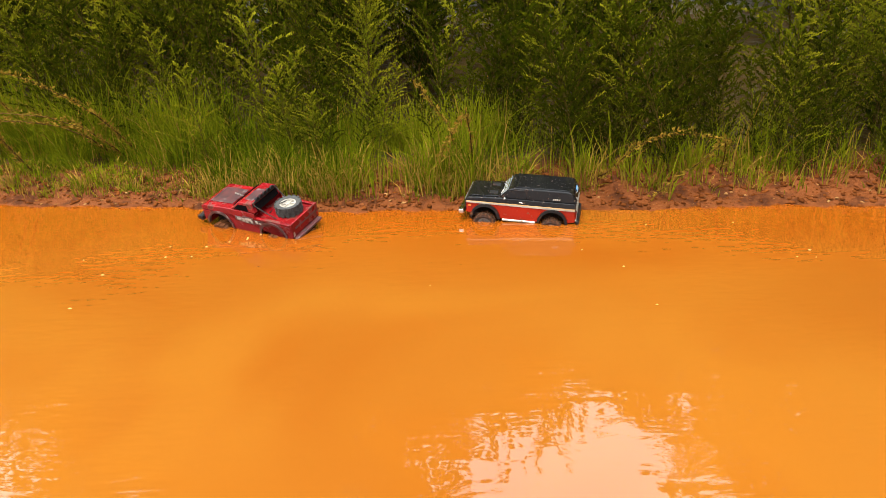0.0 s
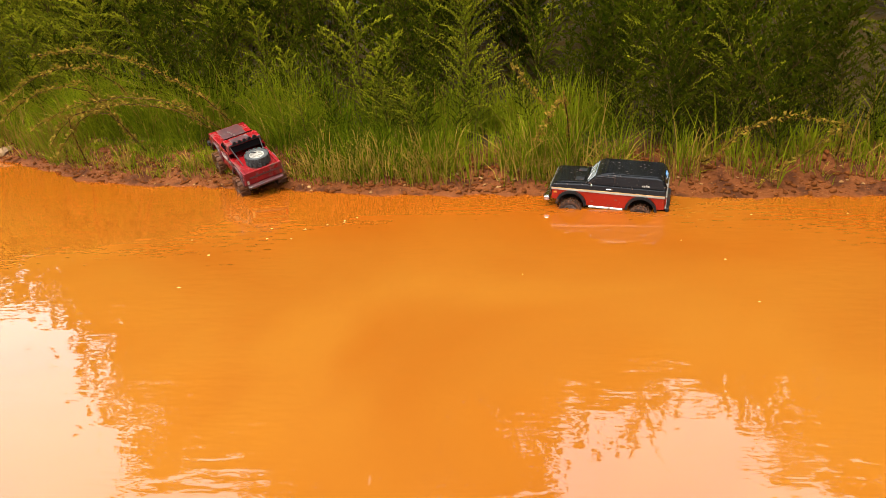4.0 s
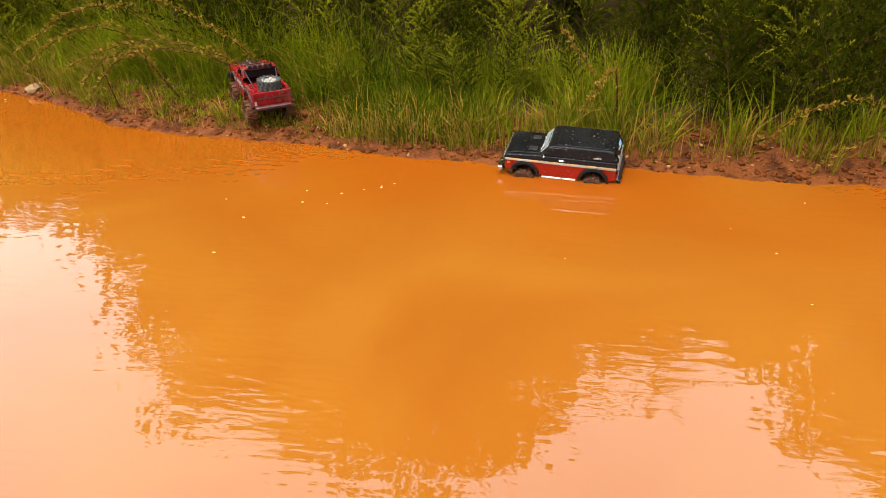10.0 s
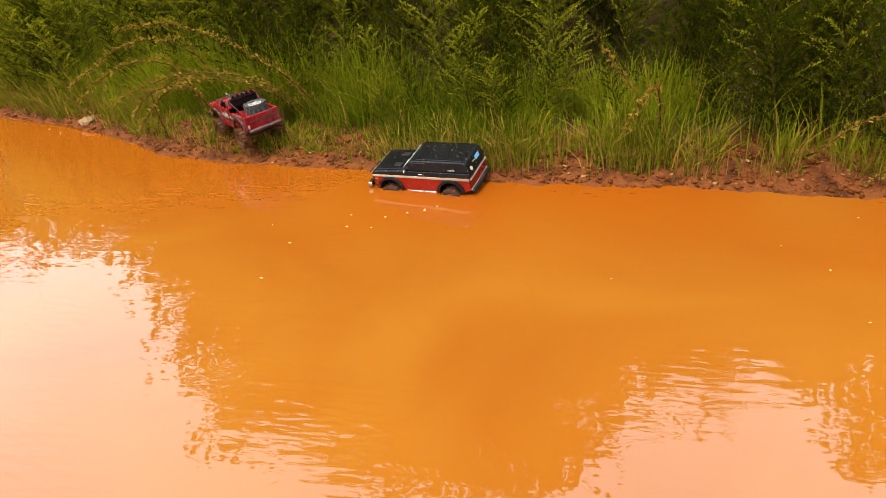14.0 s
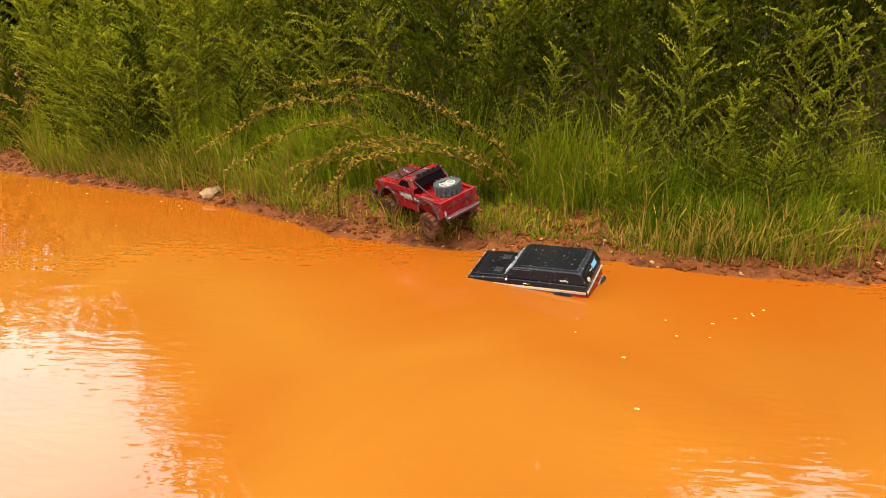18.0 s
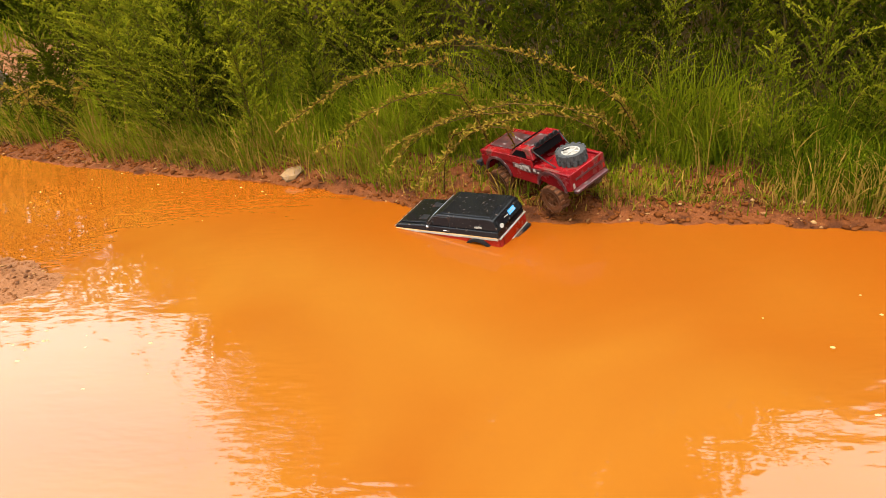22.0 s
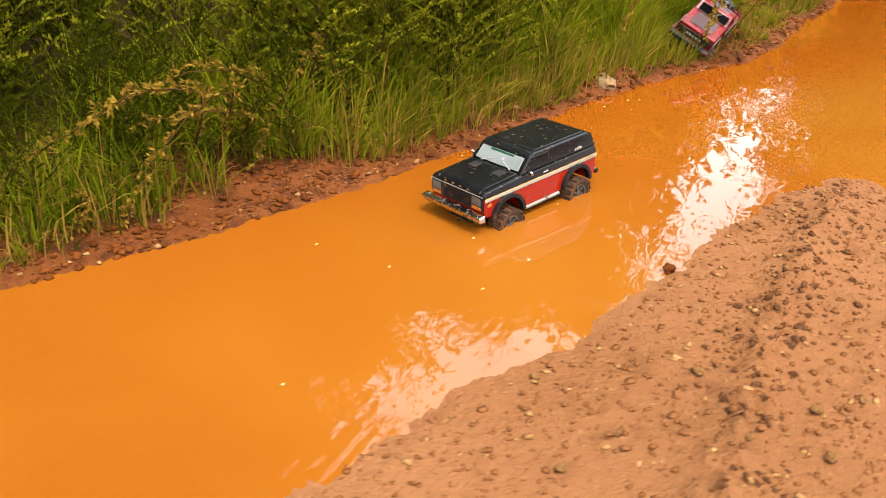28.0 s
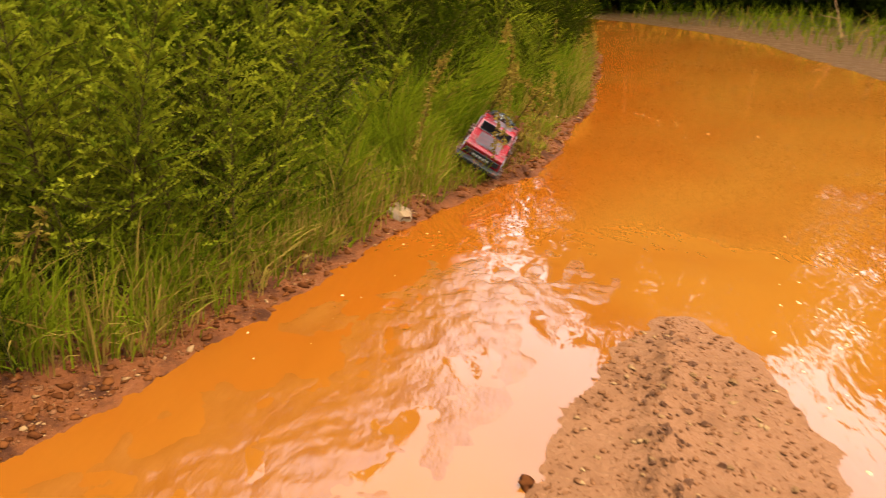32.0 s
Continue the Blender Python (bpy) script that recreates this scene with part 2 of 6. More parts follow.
def ground_material():
    """Wet red clay: smooth wet film, drier pale crust and gravel grain."""
    m = bpy.data.materials.new("wet_red_clay")
    m.use_nodes = True
    n, l = m.node_tree.nodes, m.node_tree.links
    b = n["Principled BSDF"]
    co = n.new("ShaderNodeTexCoord")

    def nz(scale, det=8, rough=0.6):
        t = n.new("ShaderNodeTexNoise")
        t.inputs["Scale"].default_value = scale
        t.inputs["Detail"].default_value = det
        t.inputs["Roughness"].default_value = rough
        l.new(co.outputs["Object"], t.inputs["Vector"])
        return t.outputs["Fac"]

    def remap(s, a, c, lo=0.0, hi=1.0):
        r = n.new("ShaderNodeMapRange")
        r.inputs["From Min"].default_value = a
        r.inputs["From Max"].default_value = c
        r.inputs["To Min"].default_value = lo
        r.inputs["To Max"].default_value = hi
        l.new(s, r.inputs["Value"])
        return r.outputs["Result"]

    def mixc(f, a, c):
        x = n.new("ShaderNodeMix")
        x.data_type = "RGBA"
        l.new(f, x.inputs["Factor"])
        for key, v in (("A", a), ("B", c)):
            if isinstance(v, tuple):
                x.inputs[key].default_value = (*v, 1)
            else:
                l.new(v, x.inputs[key])
        return x.outputs["Result"]

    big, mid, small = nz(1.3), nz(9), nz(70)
    soil_shade = n.new("ShaderNodeAttribute")
    soil_shade.attribute_name = "soil_shade"
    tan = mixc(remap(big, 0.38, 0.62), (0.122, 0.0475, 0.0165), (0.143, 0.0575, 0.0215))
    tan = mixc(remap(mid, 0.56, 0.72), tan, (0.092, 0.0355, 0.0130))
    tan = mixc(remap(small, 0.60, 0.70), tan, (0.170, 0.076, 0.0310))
    # redder soil of the bank, darkened too for shade of grass and overhang
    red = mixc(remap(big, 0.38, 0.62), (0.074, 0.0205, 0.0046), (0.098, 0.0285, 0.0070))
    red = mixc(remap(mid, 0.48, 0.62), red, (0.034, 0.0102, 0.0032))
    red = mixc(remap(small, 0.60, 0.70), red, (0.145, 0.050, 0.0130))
    col = mixc(soil_shade.outputs["Fac"], tan, red)
    # darker ground colour behind the bank and along the east and south shores
    dark_ground = n.new("ShaderNodeAttribute")
    dark_ground.attribute_name = "dark_ground"
    dark_earth = mixc(remap(mid, 0.4, 0.6), (0.020, 0.0115, 0.0026), (0.036, 0.0205, 0.0050))
    col = mixc(dark_ground.outputs["Fac"], col, dark_earth)
    b.inputs["Specular IOR Level"].default_value = 0.05
    l.new(col, b.inputs["Base Color"])
    l.new(remap(mid, 0.35, 0.65, 0.45, 0.85), b.inputs["Roughness"])
    bp = n.new("ShaderNodeBump")
    bp.inputs["Distance"].default_value = 0.014
    ad = n.new("ShaderNodeMath")
    ad.operation = "MULTIPLY_ADD"
    l.new(small, ad.inputs[0])
    ad.inputs[1].default_value = 0.5
    l.new(nz(26), ad.inputs[2])
    l.new(ad.outputs[0], bp.inputs["Height"])
    l.new(bp.outputs["Normal"], b.inputs["Normal"])
    return m


def water_material():
    """Opaque clay-laden water: orange body colour under a glossy skin with small ripples."""
    m = bpy.data.materials.new("clay_water")
    m.use_nodes = True
    n, l = m.node_tree.nodes, m.node_tree.links
    b = n["Principled BSDF"]
    b.inputs["IOR"].default_value = 1.5
    b.inputs["Roughness"].default_value = 0.02
    co = n.new("ShaderNodeTexCoord")
    one = n.new("ShaderNodeTexNoise")
    one.inputs["Scale"].default_value = 0.9
    one.inputs["Detail"].default_value = 3
    one.inputs["Distortion"].default_value = 0.6
    l.new(co.outputs["Object"], one.inputs["Vector"])
    r = n.new("ShaderNodeMapRange")
    r.inputs["From Min"].default_value = 0.40
    r.inputs["From Max"].default_value = 0.64
    l.new(one.outputs["Fac"], r.inputs["Value"])
    mix = n.new("ShaderNodeMix")
    mix.data_type = "RGBA"
    mix.inputs["A"].default_value = (0.162, 0.0540, 0.0050, 1)
    mix.inputs["B"].default_value = (0.143, 0.0400, 0.0034, 1)
    l.new(r.outputs["Result"], mix.inputs["Factor"])
    # redder silt stirred up along the foot of the bank
    silt = n.new("ShaderNodeAttribute")
    silt.attribute_name = "silt"
    red = n.new("ShaderNodeMix")
    red.data_type = "RGBA"
    l.new(silt.outputs["Fac"], red.inputs["Factor"])
    l.new(mix.outputs["Result"], red.inputs["A"])
    red.inputs["B"].default_value = (0.150, 0.0330, 0.0018, 1)
    l.new(red.outputs["Result"], b.inputs["Base Color"])
    mp = n.new("ShaderNodeMapping")
    mp.inputs["Scale"].default_value = (1.0, 2.6, 1.0)
    l.new(co.outputs["Object"], mp.inputs["Vector"])
    # short wind ripples in patches over a long, very low swell
    w1 = n.new("ShaderNodeTexNoise")
    w1.inputs["Scale"].default_value = 11.0
    w1.inputs["Detail"].default_value = 1.5
    w1.inputs["Roughness"].default_value = 0.45
    l.new(mp.outputs["Vector"], w1.inputs["Vector"])
    patch = n.new("ShaderNodeTexNoise")
    patch.inputs["Scale"].default_value = 1.3
    patch.inputs["Detail"].default_value = 3
    l.new(co.outputs["Object"], patch.inputs["Vector"])
    amp = n.new("ShaderNodeMapRange")
    amp.inputs["From Min"].default_value = 0.44
    amp.inputs["From Max"].default_value = 0.60
    amp.inputs["To Min"].default_value = 0.10
    amp.inputs["To Max"].default_value = 1.0
    l.new(patch.outputs["Fac"], amp.inputs["Value"])
    ml = n.new("ShaderNodeMath")
    ml.operation = "MULTIPLY"
    l.new(w1.outputs["Fac"], ml.inputs[0])
    l.new(amp.outputs["Result"], ml.inputs[1])
    w2 = n.new("ShaderNodeTexNoise")
    w2.inputs["Scale"].default_value = 3.2
    w2.inputs["Detail"].default_value = 1
    l.new(mp.outputs["Vector"], w2.inputs["Vector"])
    both = n.new("ShaderNodeMath")
    both.operation = "MULTIPLY_ADD"
    l.new(w2.outputs["Fac"], both.inputs[0])
    both.inputs[1].default_value = 0.8
    l.new(ml.outputs[0], both.inputs[2])
    bp = n.new("ShaderNodeBump")
    bp.inputs["Distance"].default_value = 0.0019
    l.new(both.outputs[0], bp.inputs["Height"])
    l.new(bp.outputs["Normal"], b.inputs["Normal"])
    return m


# ---------------------------------------------------------------- helpers for meshes


def mesh_of(bm, name, *mats, smooth=False):
    me = bpy.data.meshes.new(name)
    bm.normal_update()
    bm.to_mesh(me)
    bm.free()
    for m in mats:
        me.materials.append(m)
    if smooth:
        me.polygons.foreach_set("use_smooth", [True] * len(me.polygons))
    return me


def part(name, bm, mat, parent, label="", smooth=False, at=None):
    ob = new(name, mesh_of(bm, name, mat, smooth=smooth))
    ob.parent = parent
    if at is not None:
        ob.matrix_basis = at
    if label:
        ob["label"] = label
    return ob


def arrays_mesh(name, verts, faces_flat, counts, *mats, index=None):
    """A mesh from numpy arrays: vertices, loop vertex indices, loops per face."""
    me = bpy.data.meshes.new(name)
    me.vertices.add(len(verts))
    me.vertices.foreach_set("co", np.asarray(verts, np.float32).ravel())
    me.loops.add(len(faces_flat))
    me.loops.foreach_set("vertex_index", np.asarray(faces_flat, np.int32))
    me.polygons.add(len(counts))
    starts = np.r_[0, np.cumsum(counts)[:-1]]
    me.polygons.foreach_set("loop_start", starts.astype(np.int32))
    me.polygons.foreach_set("loop_total", np.asarray(counts, np.int32))
    for m in mats:
        me.materials.append(m)
    if index is not None:
        me.polygons.foreach_set("material_index", np.asarray(index, np.int32))
    me.update(calc_edges=True)
    me.validate()
    return me


def prism(profile, y0, y1, bevel=0.0, taper=None, segs=1):
    """A side profile of (x, z) points drawn out from y0 to y1; taper(x, z) scales the width."""
    bm = bmesh.new()
    a = [bm.verts.new((x, y0, z)) for x, z in profile]
    c = [bm.verts.new((x, y1, z)) for x, z in profile]
    bm.faces.new(a)
    bm.faces.new(c[::-1])
    k = len(profile)
    for i in range(k):
        bm.faces.new((a[i], c[i], c[(i + 1) % k], a[(i + 1) % k]))
    bmesh.ops.recalc_face_normals(bm, faces=bm.faces)
    if bevel:
        bmesh.ops.bevel(bm, geom=list(bm.edges), offset=bevel, segments=segs, affect="EDGES", profile=0.5, clamp_overlap=True)
    if taper:
        for v in bm.verts:
            v.co.y *= taper(v.co.x, v.co.z)
    return bm


def box(x0, x1, y0, y1, z0, z1, bevel=0.0, segs=1):
    return prism([(x0, z0), (x1, z0), (x1, z1), (x0, z1)], y0, y1, bevel, None, segs)


def rod(points, radius, sides=6):
    """A round bar along the points, in one mesh."""
    bm = bmesh.new()
    pts = [Vector(p) for p in points]
    rings = []
    for i, p in enumerate(pts):
        d = (pts[min(i + 1, len(pts) - 1)] - pts[max(i - 1, 0)]).normalized()
        u = d.orthogonal().normalized()
        w = d.cross(u)
        r = float(radius[i] if isinstance(radius, (list, tuple)) else radius)
        rings.append([bm.verts.new(p + r * (math.cos(2 * math.pi * k / sides) * u + math.sin(2 * math.pi * k / sides) * w)) for k in range(sides)])
    for a, c in zip(rings, rings[1:]):
        for k in range(sides):
            bm.faces.new((a[k], a[(k + 1) % sides], c[(k + 1) % sides], c[k]))
    bm.faces.new(rings[0][::-1])
    bm.faces.new(rings[-1])
    return bm


def lathe(profile, steps=28):
    """A body of revolution round the y axis from (radius, y) points."""
    bm = bmesh.new()
    rings = []
    for r, y in profile:
        rings.append([bm.verts.new((r * math.cos(2 * math.pi * k / steps), y, r * math.sin(2 * math.pi * k / steps))) for k in range(steps)])
    for a, c in zip(rings, rings[1:]):
        for k in range(steps):
            bm.faces.new((a[k], c[k], c[(k + 1) % steps], a[(k + 1) % steps]))
    bmesh.ops.recalc_face_normals(bm, faces=bm.faces)
    return bm


def lump(radius, seed, squash=(1, 1, 0.6), rough=0.3, sub=2):
    rnd = random.Random(seed)
    bm = bmesh.new()
    bmesh.ops.create_icosphere(bm, subdivisions=sub, radius=1.0)
    off = Vector((rnd.uniform(0, 50), rnd.uniform(0, 50), rnd.uniform(0, 50)))
    for v in bm.verts:
        k = 1 + rough * noise.noise(v.co * 1.3 + off) + 0.4 * rough * noise.noise(v.co * 3.1 + off)
        v.co = Vector((v.co.x * squash[0], v.co.y * squash[1], v.co.z * squash[2])) * k * radius
    return bm


# ---------------------------------------------------------------- the ground and the puddle
SHORE_NORTH = [(8.2, 5.0), (6.7, 4.4), (5.5, 4.02), (4.0, 3.65), (2.2, 3.52), (1.75, 3.6), (1.0, 3.6), (0.6, 3.67), (0.0, 3.7), (-0.42, 3.72), (-1.05, 3.79), (-1.55, 3.92), (-2.0, 3.97), (-2.4, 4.02), (-2.75, 4.14), (-3.2, 4.4), (-3.6, 4.59), (-4.0, 4.73), (-4.5, 4.9), (-5.1, 5.11), (-5.5, 5.28), (-5.8, 5.42), (-6.2, 5.64), (-6.6, 5.92), (-7.4, 6.5), (-8.4, 7.1), (-9.2, 7.3)]
SHORE_SPIT = [(-9.4, 6.8), (-8.6, 6.0), (-7.6, 5.25), (-6.8, 4.72), (-6.4, 4.52), (-6.1, 4.38), (-5.72, 4.18), (-5.35, 4.07), (-4.95, 3.96), (-4.62, 3.84), (-4.38, 3.67), (-4.36, 3.55), (-4.56, 3.42), (-4.82, 3.36), (-5.02, 3.32), (-5.3, 3.35), (-5.6, 3.38), (-5.85, 3.40)]
SHORE_SOUTH = [(-5.95, 3.28), (-5.7, 3.08), (-5.3, 2.9), (-5.0, 2.6), (-4.4, 2.1), (-3.4, 1.5), (-2.5, 1.1), (-1.5, 0.85), (-0.3, 0.75), (0.8, 0.7), (1.9, 0.85), (3.3, 1.1), (4.67, 1.25), (6.2, 1.9), (7.4, 2.8), (8.2, 4.0)]
SHORE = np.array(SHORE_NORTH + SHORE_SPIT + SHORE_SOUTH)


def shore_distance(px, py):
    """Metres from the water's edge, positive on land."""
    px, py = np.asarray(px, float).ravel(), np.asarray(py, float).ravel()
    best = np.full(px.shape, 1e9)
    inside = np.zeros(px.shape, bool)
    for (ax, ay), (bx, by) in zip(SHORE, np.roll(SHORE, -1, 0)):
        ex, ey = bx - ax, by - ay
        t = np.clip(((px - ax) * ex + (py - ay) * ey) / (ex * ex + ey * ey), 0, 1)
        best = np.minimum(best, np.hypot(px - ax - t * ex, py - ay - t * ey))
        cross = (ay > py) != (by > py)
        inside ^= cross & (px < ex * (py - ay) / (ey if ey else 1e-9) + ax)
    return np.where(inside, -best, best)


def north_shore(x):
    xs = np.array([p[0] for p in SHORE_NORTH][::-1])
    ys = np.array([p[1] for p in SHORE_NORTH][::-1])
    return np.interp(x, xs, ys)


def wave(x, y, f, s):
    """Smooth cheap noise from a few crossed sines."""
    r = np.random.RandomState(s)
    z = 0
    for _ in range(5):
        a, p, k = r.uniform(0, 6.28), r.uniform(0, 6.28), f * r.uniform(0.6, 1.6)
        z = z + np.sin(k * (x * math.cos(a) + y * math.sin(a)) + p)
    return z / 5


def grain(x, y, f, s):
    """Value noise between -1 and 1 at f cells a metre."""
    table = np.random.RandomState(s).uniform(-1, 1, 65536)
    u, v = np.asarray(x) * f, np.asarray(y) * f
    iu, iv = np.floor(u).astype(np.int64), np.floor(v).astype(np.int64)
    fu, fv_ = u - iu, v - iv
    fu, fv_ = fu * fu * (3 - 2 * fu), fv_ * fv_ * (3 - 2 * fv_)
    pick = lambda a, b: table[(a * 7919 + b * 104729 + 12345) % 65536]
    lo = pick(iu, iv) * (1 - fu) + pick(iu + 1, iv) * fu
    hi = pick(iu, iv + 1) * (1 - fu) + pick(iu + 1, iv + 1) * fu
    return lo * (1 - fv_) + hi * fv_


def height(x, y):
    x, y = np.asarray(x, float), np.asarray(y, float)
    d = shore_distance(x, y).reshape(x.shape) + 0.025 * wave(x, y, 9, 3) + 0.022 * grain(x, y, 14, 4) + 0.014 * grain(x, y, 37, 5)
    north = y > north_shore(np.clip(x, -9.2, 6.7)) - 0.05
    bank = 0.30 * np.minimum(d, 0.28) + 0.10 * np.clip(d - 0.28, 0, 4) + 0.02 * np.clip(d - 4.28, 0, 60)
    flat = 0.034 * np.minimum(d, 0.7) + 0.03 * np.clip(d - 0.7, 0, 6) + 0.01 * np.clip(d - 6.7, 0, 60)
    road = np.clip((-x - 4.7 - 0.45 * (y - 5.3)) / 0.8, 0, 1) * north
    rise = np.where(north, bank * (1 - 0.55 * road) , flat)
    under = -np.minimum(0.24, np.where(north, 0.9, 0.22) * -d)
    z = np.where(d > 0, rise, under)
    near = np.exp(-np.clip(d, 0, None) / 3.0) * (d > 0)
    grow = np.clip(d / 0.20, 0, 1)
    rough_bank = 0.034 * grain(x, y, 9, 7) + 0.034 * np.maximum(0, grain(x, y, 21, 8)) + 0.012 * np.abs(grain(x, y, 38, 9))
    rough_mud = 0.008 * grain(x, y, 4, 17) + 0.005 * np.maximum(0, grain(x, y, 46, 20)) + 0.010 * np.maximum(0, grain(x, y, 17, 18) - 0.2) + 0.004 * np.maximum(0, grain(x, y, 34, 19))
    z = z + near * grow * np.where(north, rough_bank * (1 - 0.7 * road), rough_mud)
    # tyre rut along the spit
    rut = y - (3.62 - 0.20 * (x + 4.4) - 0.05 * (x + 4.4) ** 2)
    z = z + np.where(~north & (d > 0), grow * (0.034 * np.exp(-((rut) / 0.055) ** 2) * (0.3 + 1.1 * np.abs(grain(x, y, 22, 12)))), 0)
    far = np.clip((np.hypot(x, y) - 30) / 100, 0, 1)
    return z + far * 1.5


def ground_at(x, y):
    return float(height(np.array([x]), np.array([y]))[0])


def axis(parts):
    out = []
    for a, c, step in parts:
        out.append(np.arange(a, c, step))
    return np.concatenate(out)


reach = np.array([-600, -300, -150, -80, -50, -35, -26, -20, -16, -13, -11])
gx = np.r_[reach, axis([(-10, -7.6, 0.08), (-7.6, -7.0, 0.022), (-7.0, -4.2, 0.014), (-4.2, -3.9, 0.022), (-3.9, 2.2, 0.03), (2.2, 3.0, 0.05), (3.0, 9.0, 0.15)]), 9, 11, 14, 18, 24, 35, 60, 120, 300, 600]
gy = np.r_[-600, -300, -120, -60, -35, -22, -14, -9, axis([(-6, 1.0, 0.2), (1.0, 2.9, 0.07), (2.9, 3.2, 0.022), (3.2, 4.6, 0.014), (4.6, 6.1, 0.022), (6.1, 12, 0.12)]), 12, 13, 15, 18, 23, 32, 60, 120, 300, 600]
GX, GY = np.meshgrid(gx, gy)
GZ = height(GX, GY)
nx, ny = len(gx), len(gy)
i = (np.arange(ny - 1)[:, None] * nx + np.arange(nx - 1)[None]).ravel()
quads = np.stack([i, i + 1, i + nx + 1, i + nx], 1)
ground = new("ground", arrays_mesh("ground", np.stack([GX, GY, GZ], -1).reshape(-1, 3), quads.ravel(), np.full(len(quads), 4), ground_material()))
# marks the north bank, whose redder colour also holds its shade
soil_shade = ground.data.attributes.new("soil_shade", "FLOAT", "POINT")
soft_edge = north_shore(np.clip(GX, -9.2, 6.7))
soil_shade.data.foreach_set("value", (np.clip((GY - soft_edge + 0.15) / 0.1, 0, 1) * np.clip((GX - np.where(GY - soft_edge < 0.60, -6.5 - 0.2 * (GY - 5.4), -5.3 - 0.5 * (GY - 5.4)) + 0.3 + 0.25 * wave(GX, GY, 5, 40)) / 0.6, 0.0, 1)).ravel().astype(np.float32))
dark_ground = ground.data.attributes.new("dark_ground", "FLOAT", "POINT")
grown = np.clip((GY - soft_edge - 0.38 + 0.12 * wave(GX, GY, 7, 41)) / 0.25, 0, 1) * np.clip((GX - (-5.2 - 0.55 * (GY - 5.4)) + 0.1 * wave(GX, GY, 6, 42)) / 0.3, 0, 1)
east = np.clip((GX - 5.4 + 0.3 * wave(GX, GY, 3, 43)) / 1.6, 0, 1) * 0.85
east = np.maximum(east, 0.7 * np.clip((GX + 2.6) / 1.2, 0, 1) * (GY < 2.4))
dark_ground.data.foreach_set("value", np.maximum(grown, east).ravel().astype(np.float32))
ground.data.polygons.foreach_set("use_smooth", [True] * len(ground.data.polygons))
tagged(ground, "wet red clay ground with ruts and clods", "ground", kind="structure")

wx, wy = np.arange(-10, 9.01, 0.1), np.arange(0.2, 8.3, 0.1)
WX, WY = np.meshgrid(wx, wy)
i = (np.arange(len(wy) - 1)[:, None] * len(wx) + np.arange(len(wx) - 1)[None]).ravel()
quads = np.stack([i, i + 1, i + len(wx) + 1, i + len(wx)], 1)
water = new("water", arrays_mesh("water", np.stack([WX, WY, 0 * WX], -1).reshape(-1, 3), quads.ravel(), np.full(len(quads), 4), water_material()))
M_water = water.data.materials[0]


def silted(ob, x, y):
    """Marks how much red silt the water carries, most along the foot of the bank."""
    off_bank = north_shore(np.clip(x, -9.2, 8.2)) - y + 0.10 * wave(x, y, 4, 71) + 0.08 * grain(x, y, 3, 72)
    much = np.clip(1.25 - off_bank / 0.80, 0, 1) * 0.9 * np.clip(0.85 + 0.6 * grain(x, y, 1.1, 73), 0, 1)
    ob.data.attributes.new("silt", "FLOAT", "POINT").data.foreach_set("value", much.ravel().astype(np.float32))


silted(water, WX, WY)
tagged(water, "opaque orange muddy puddle water with faint ripples", "water", kind="structure")


# ---------------------------------------------------------------- toy trucks
def add_wheel(parent, x, y, z, radius, width, tyre_mat, rim_mat, hub_label="", lugs=True):
    """A lugged tyre on a spoked rim; the wheel is a part of the truck."""
    side = 1 if y > 0 else -1
    bm = lathe([(radius * 0.60, -width * 0.42), (radius * 0.80, -width * 0.5), (radius * 0.93, -width * 0.44), (radius * 0.95, 0), (radius * 0.93, width * 0.44), (radius * 0.80, width * 0.5), (radius * 0.60, width * 0.42)], 26)
    wheel = part("wheel", bm, tyre_mat, parent, at=pose(x, y, z))
    if lugs:
        for s in (-1, 1):
            ends = sorted((s * 0.04 * width, s * 0.52 * width))
            cut = prism([(-0.14 * radius, 0.90 * radius), (0.14 * radius, 0.90 * radius), (0.10 * radius, 1.0 * radius), (-0.10 * radius, 1.0 * radius)], ends[0], ends[1])
            shared = mesh_of(cut, "lug", tyre_mat)
            for k in range(15):
                lug = new("lug", shared)
                lug.parent = wheel
                lug.matrix_basis = Matrix.Rotation(2 * math.pi * (k + 0.25 * s) / 15, 4, "Y")
    rim = lathe([(radius * 0.60, -width * 0.40), (radius * 0.62, width * 0.40 * side), (radius * 0.52, width * 0.42 * side), (radius * 0.48, width * 0.20 * side), (radius * 0.16, width * 0.26 * side), (radius * 0.14, width * 0.40 * side), (0.001, width * 0.41 * side)], 20)
    for k in range(6):
        sp = box(-0.05 * radius, 0.05 * radius, min(0.2 * side, 0.36 * side) * width, max(0.2 * side, 0.36 * side) * width, 0.14 * radius, 0.55 * radius)
        bmesh.ops.rotate(sp, verts=sp.verts, cent=(0, 0, 0), matrix=Matrix.Rotation(2 * math.pi * k / 6, 3, "Y"))
        tmp = bpy.data.meshes.new("spoke")
        sp.to_mesh(tmp)
        sp.free()
        rim.from_mesh(tmp)
        bpy.data.meshes.remove(tmp)
    part("rim", rim, rim_mat, wheel, hub_label)
    return wheel


def arch(cx, cz, r, x0, x1, n=8):
    """Points over a wheel arch from x0 to x1 at the sill, front to back."""
    return [(cx + r * math.cos(math.pi * k / n), cz + r * math.sin(math.pi * k / n)) for k in range(n + 1)]


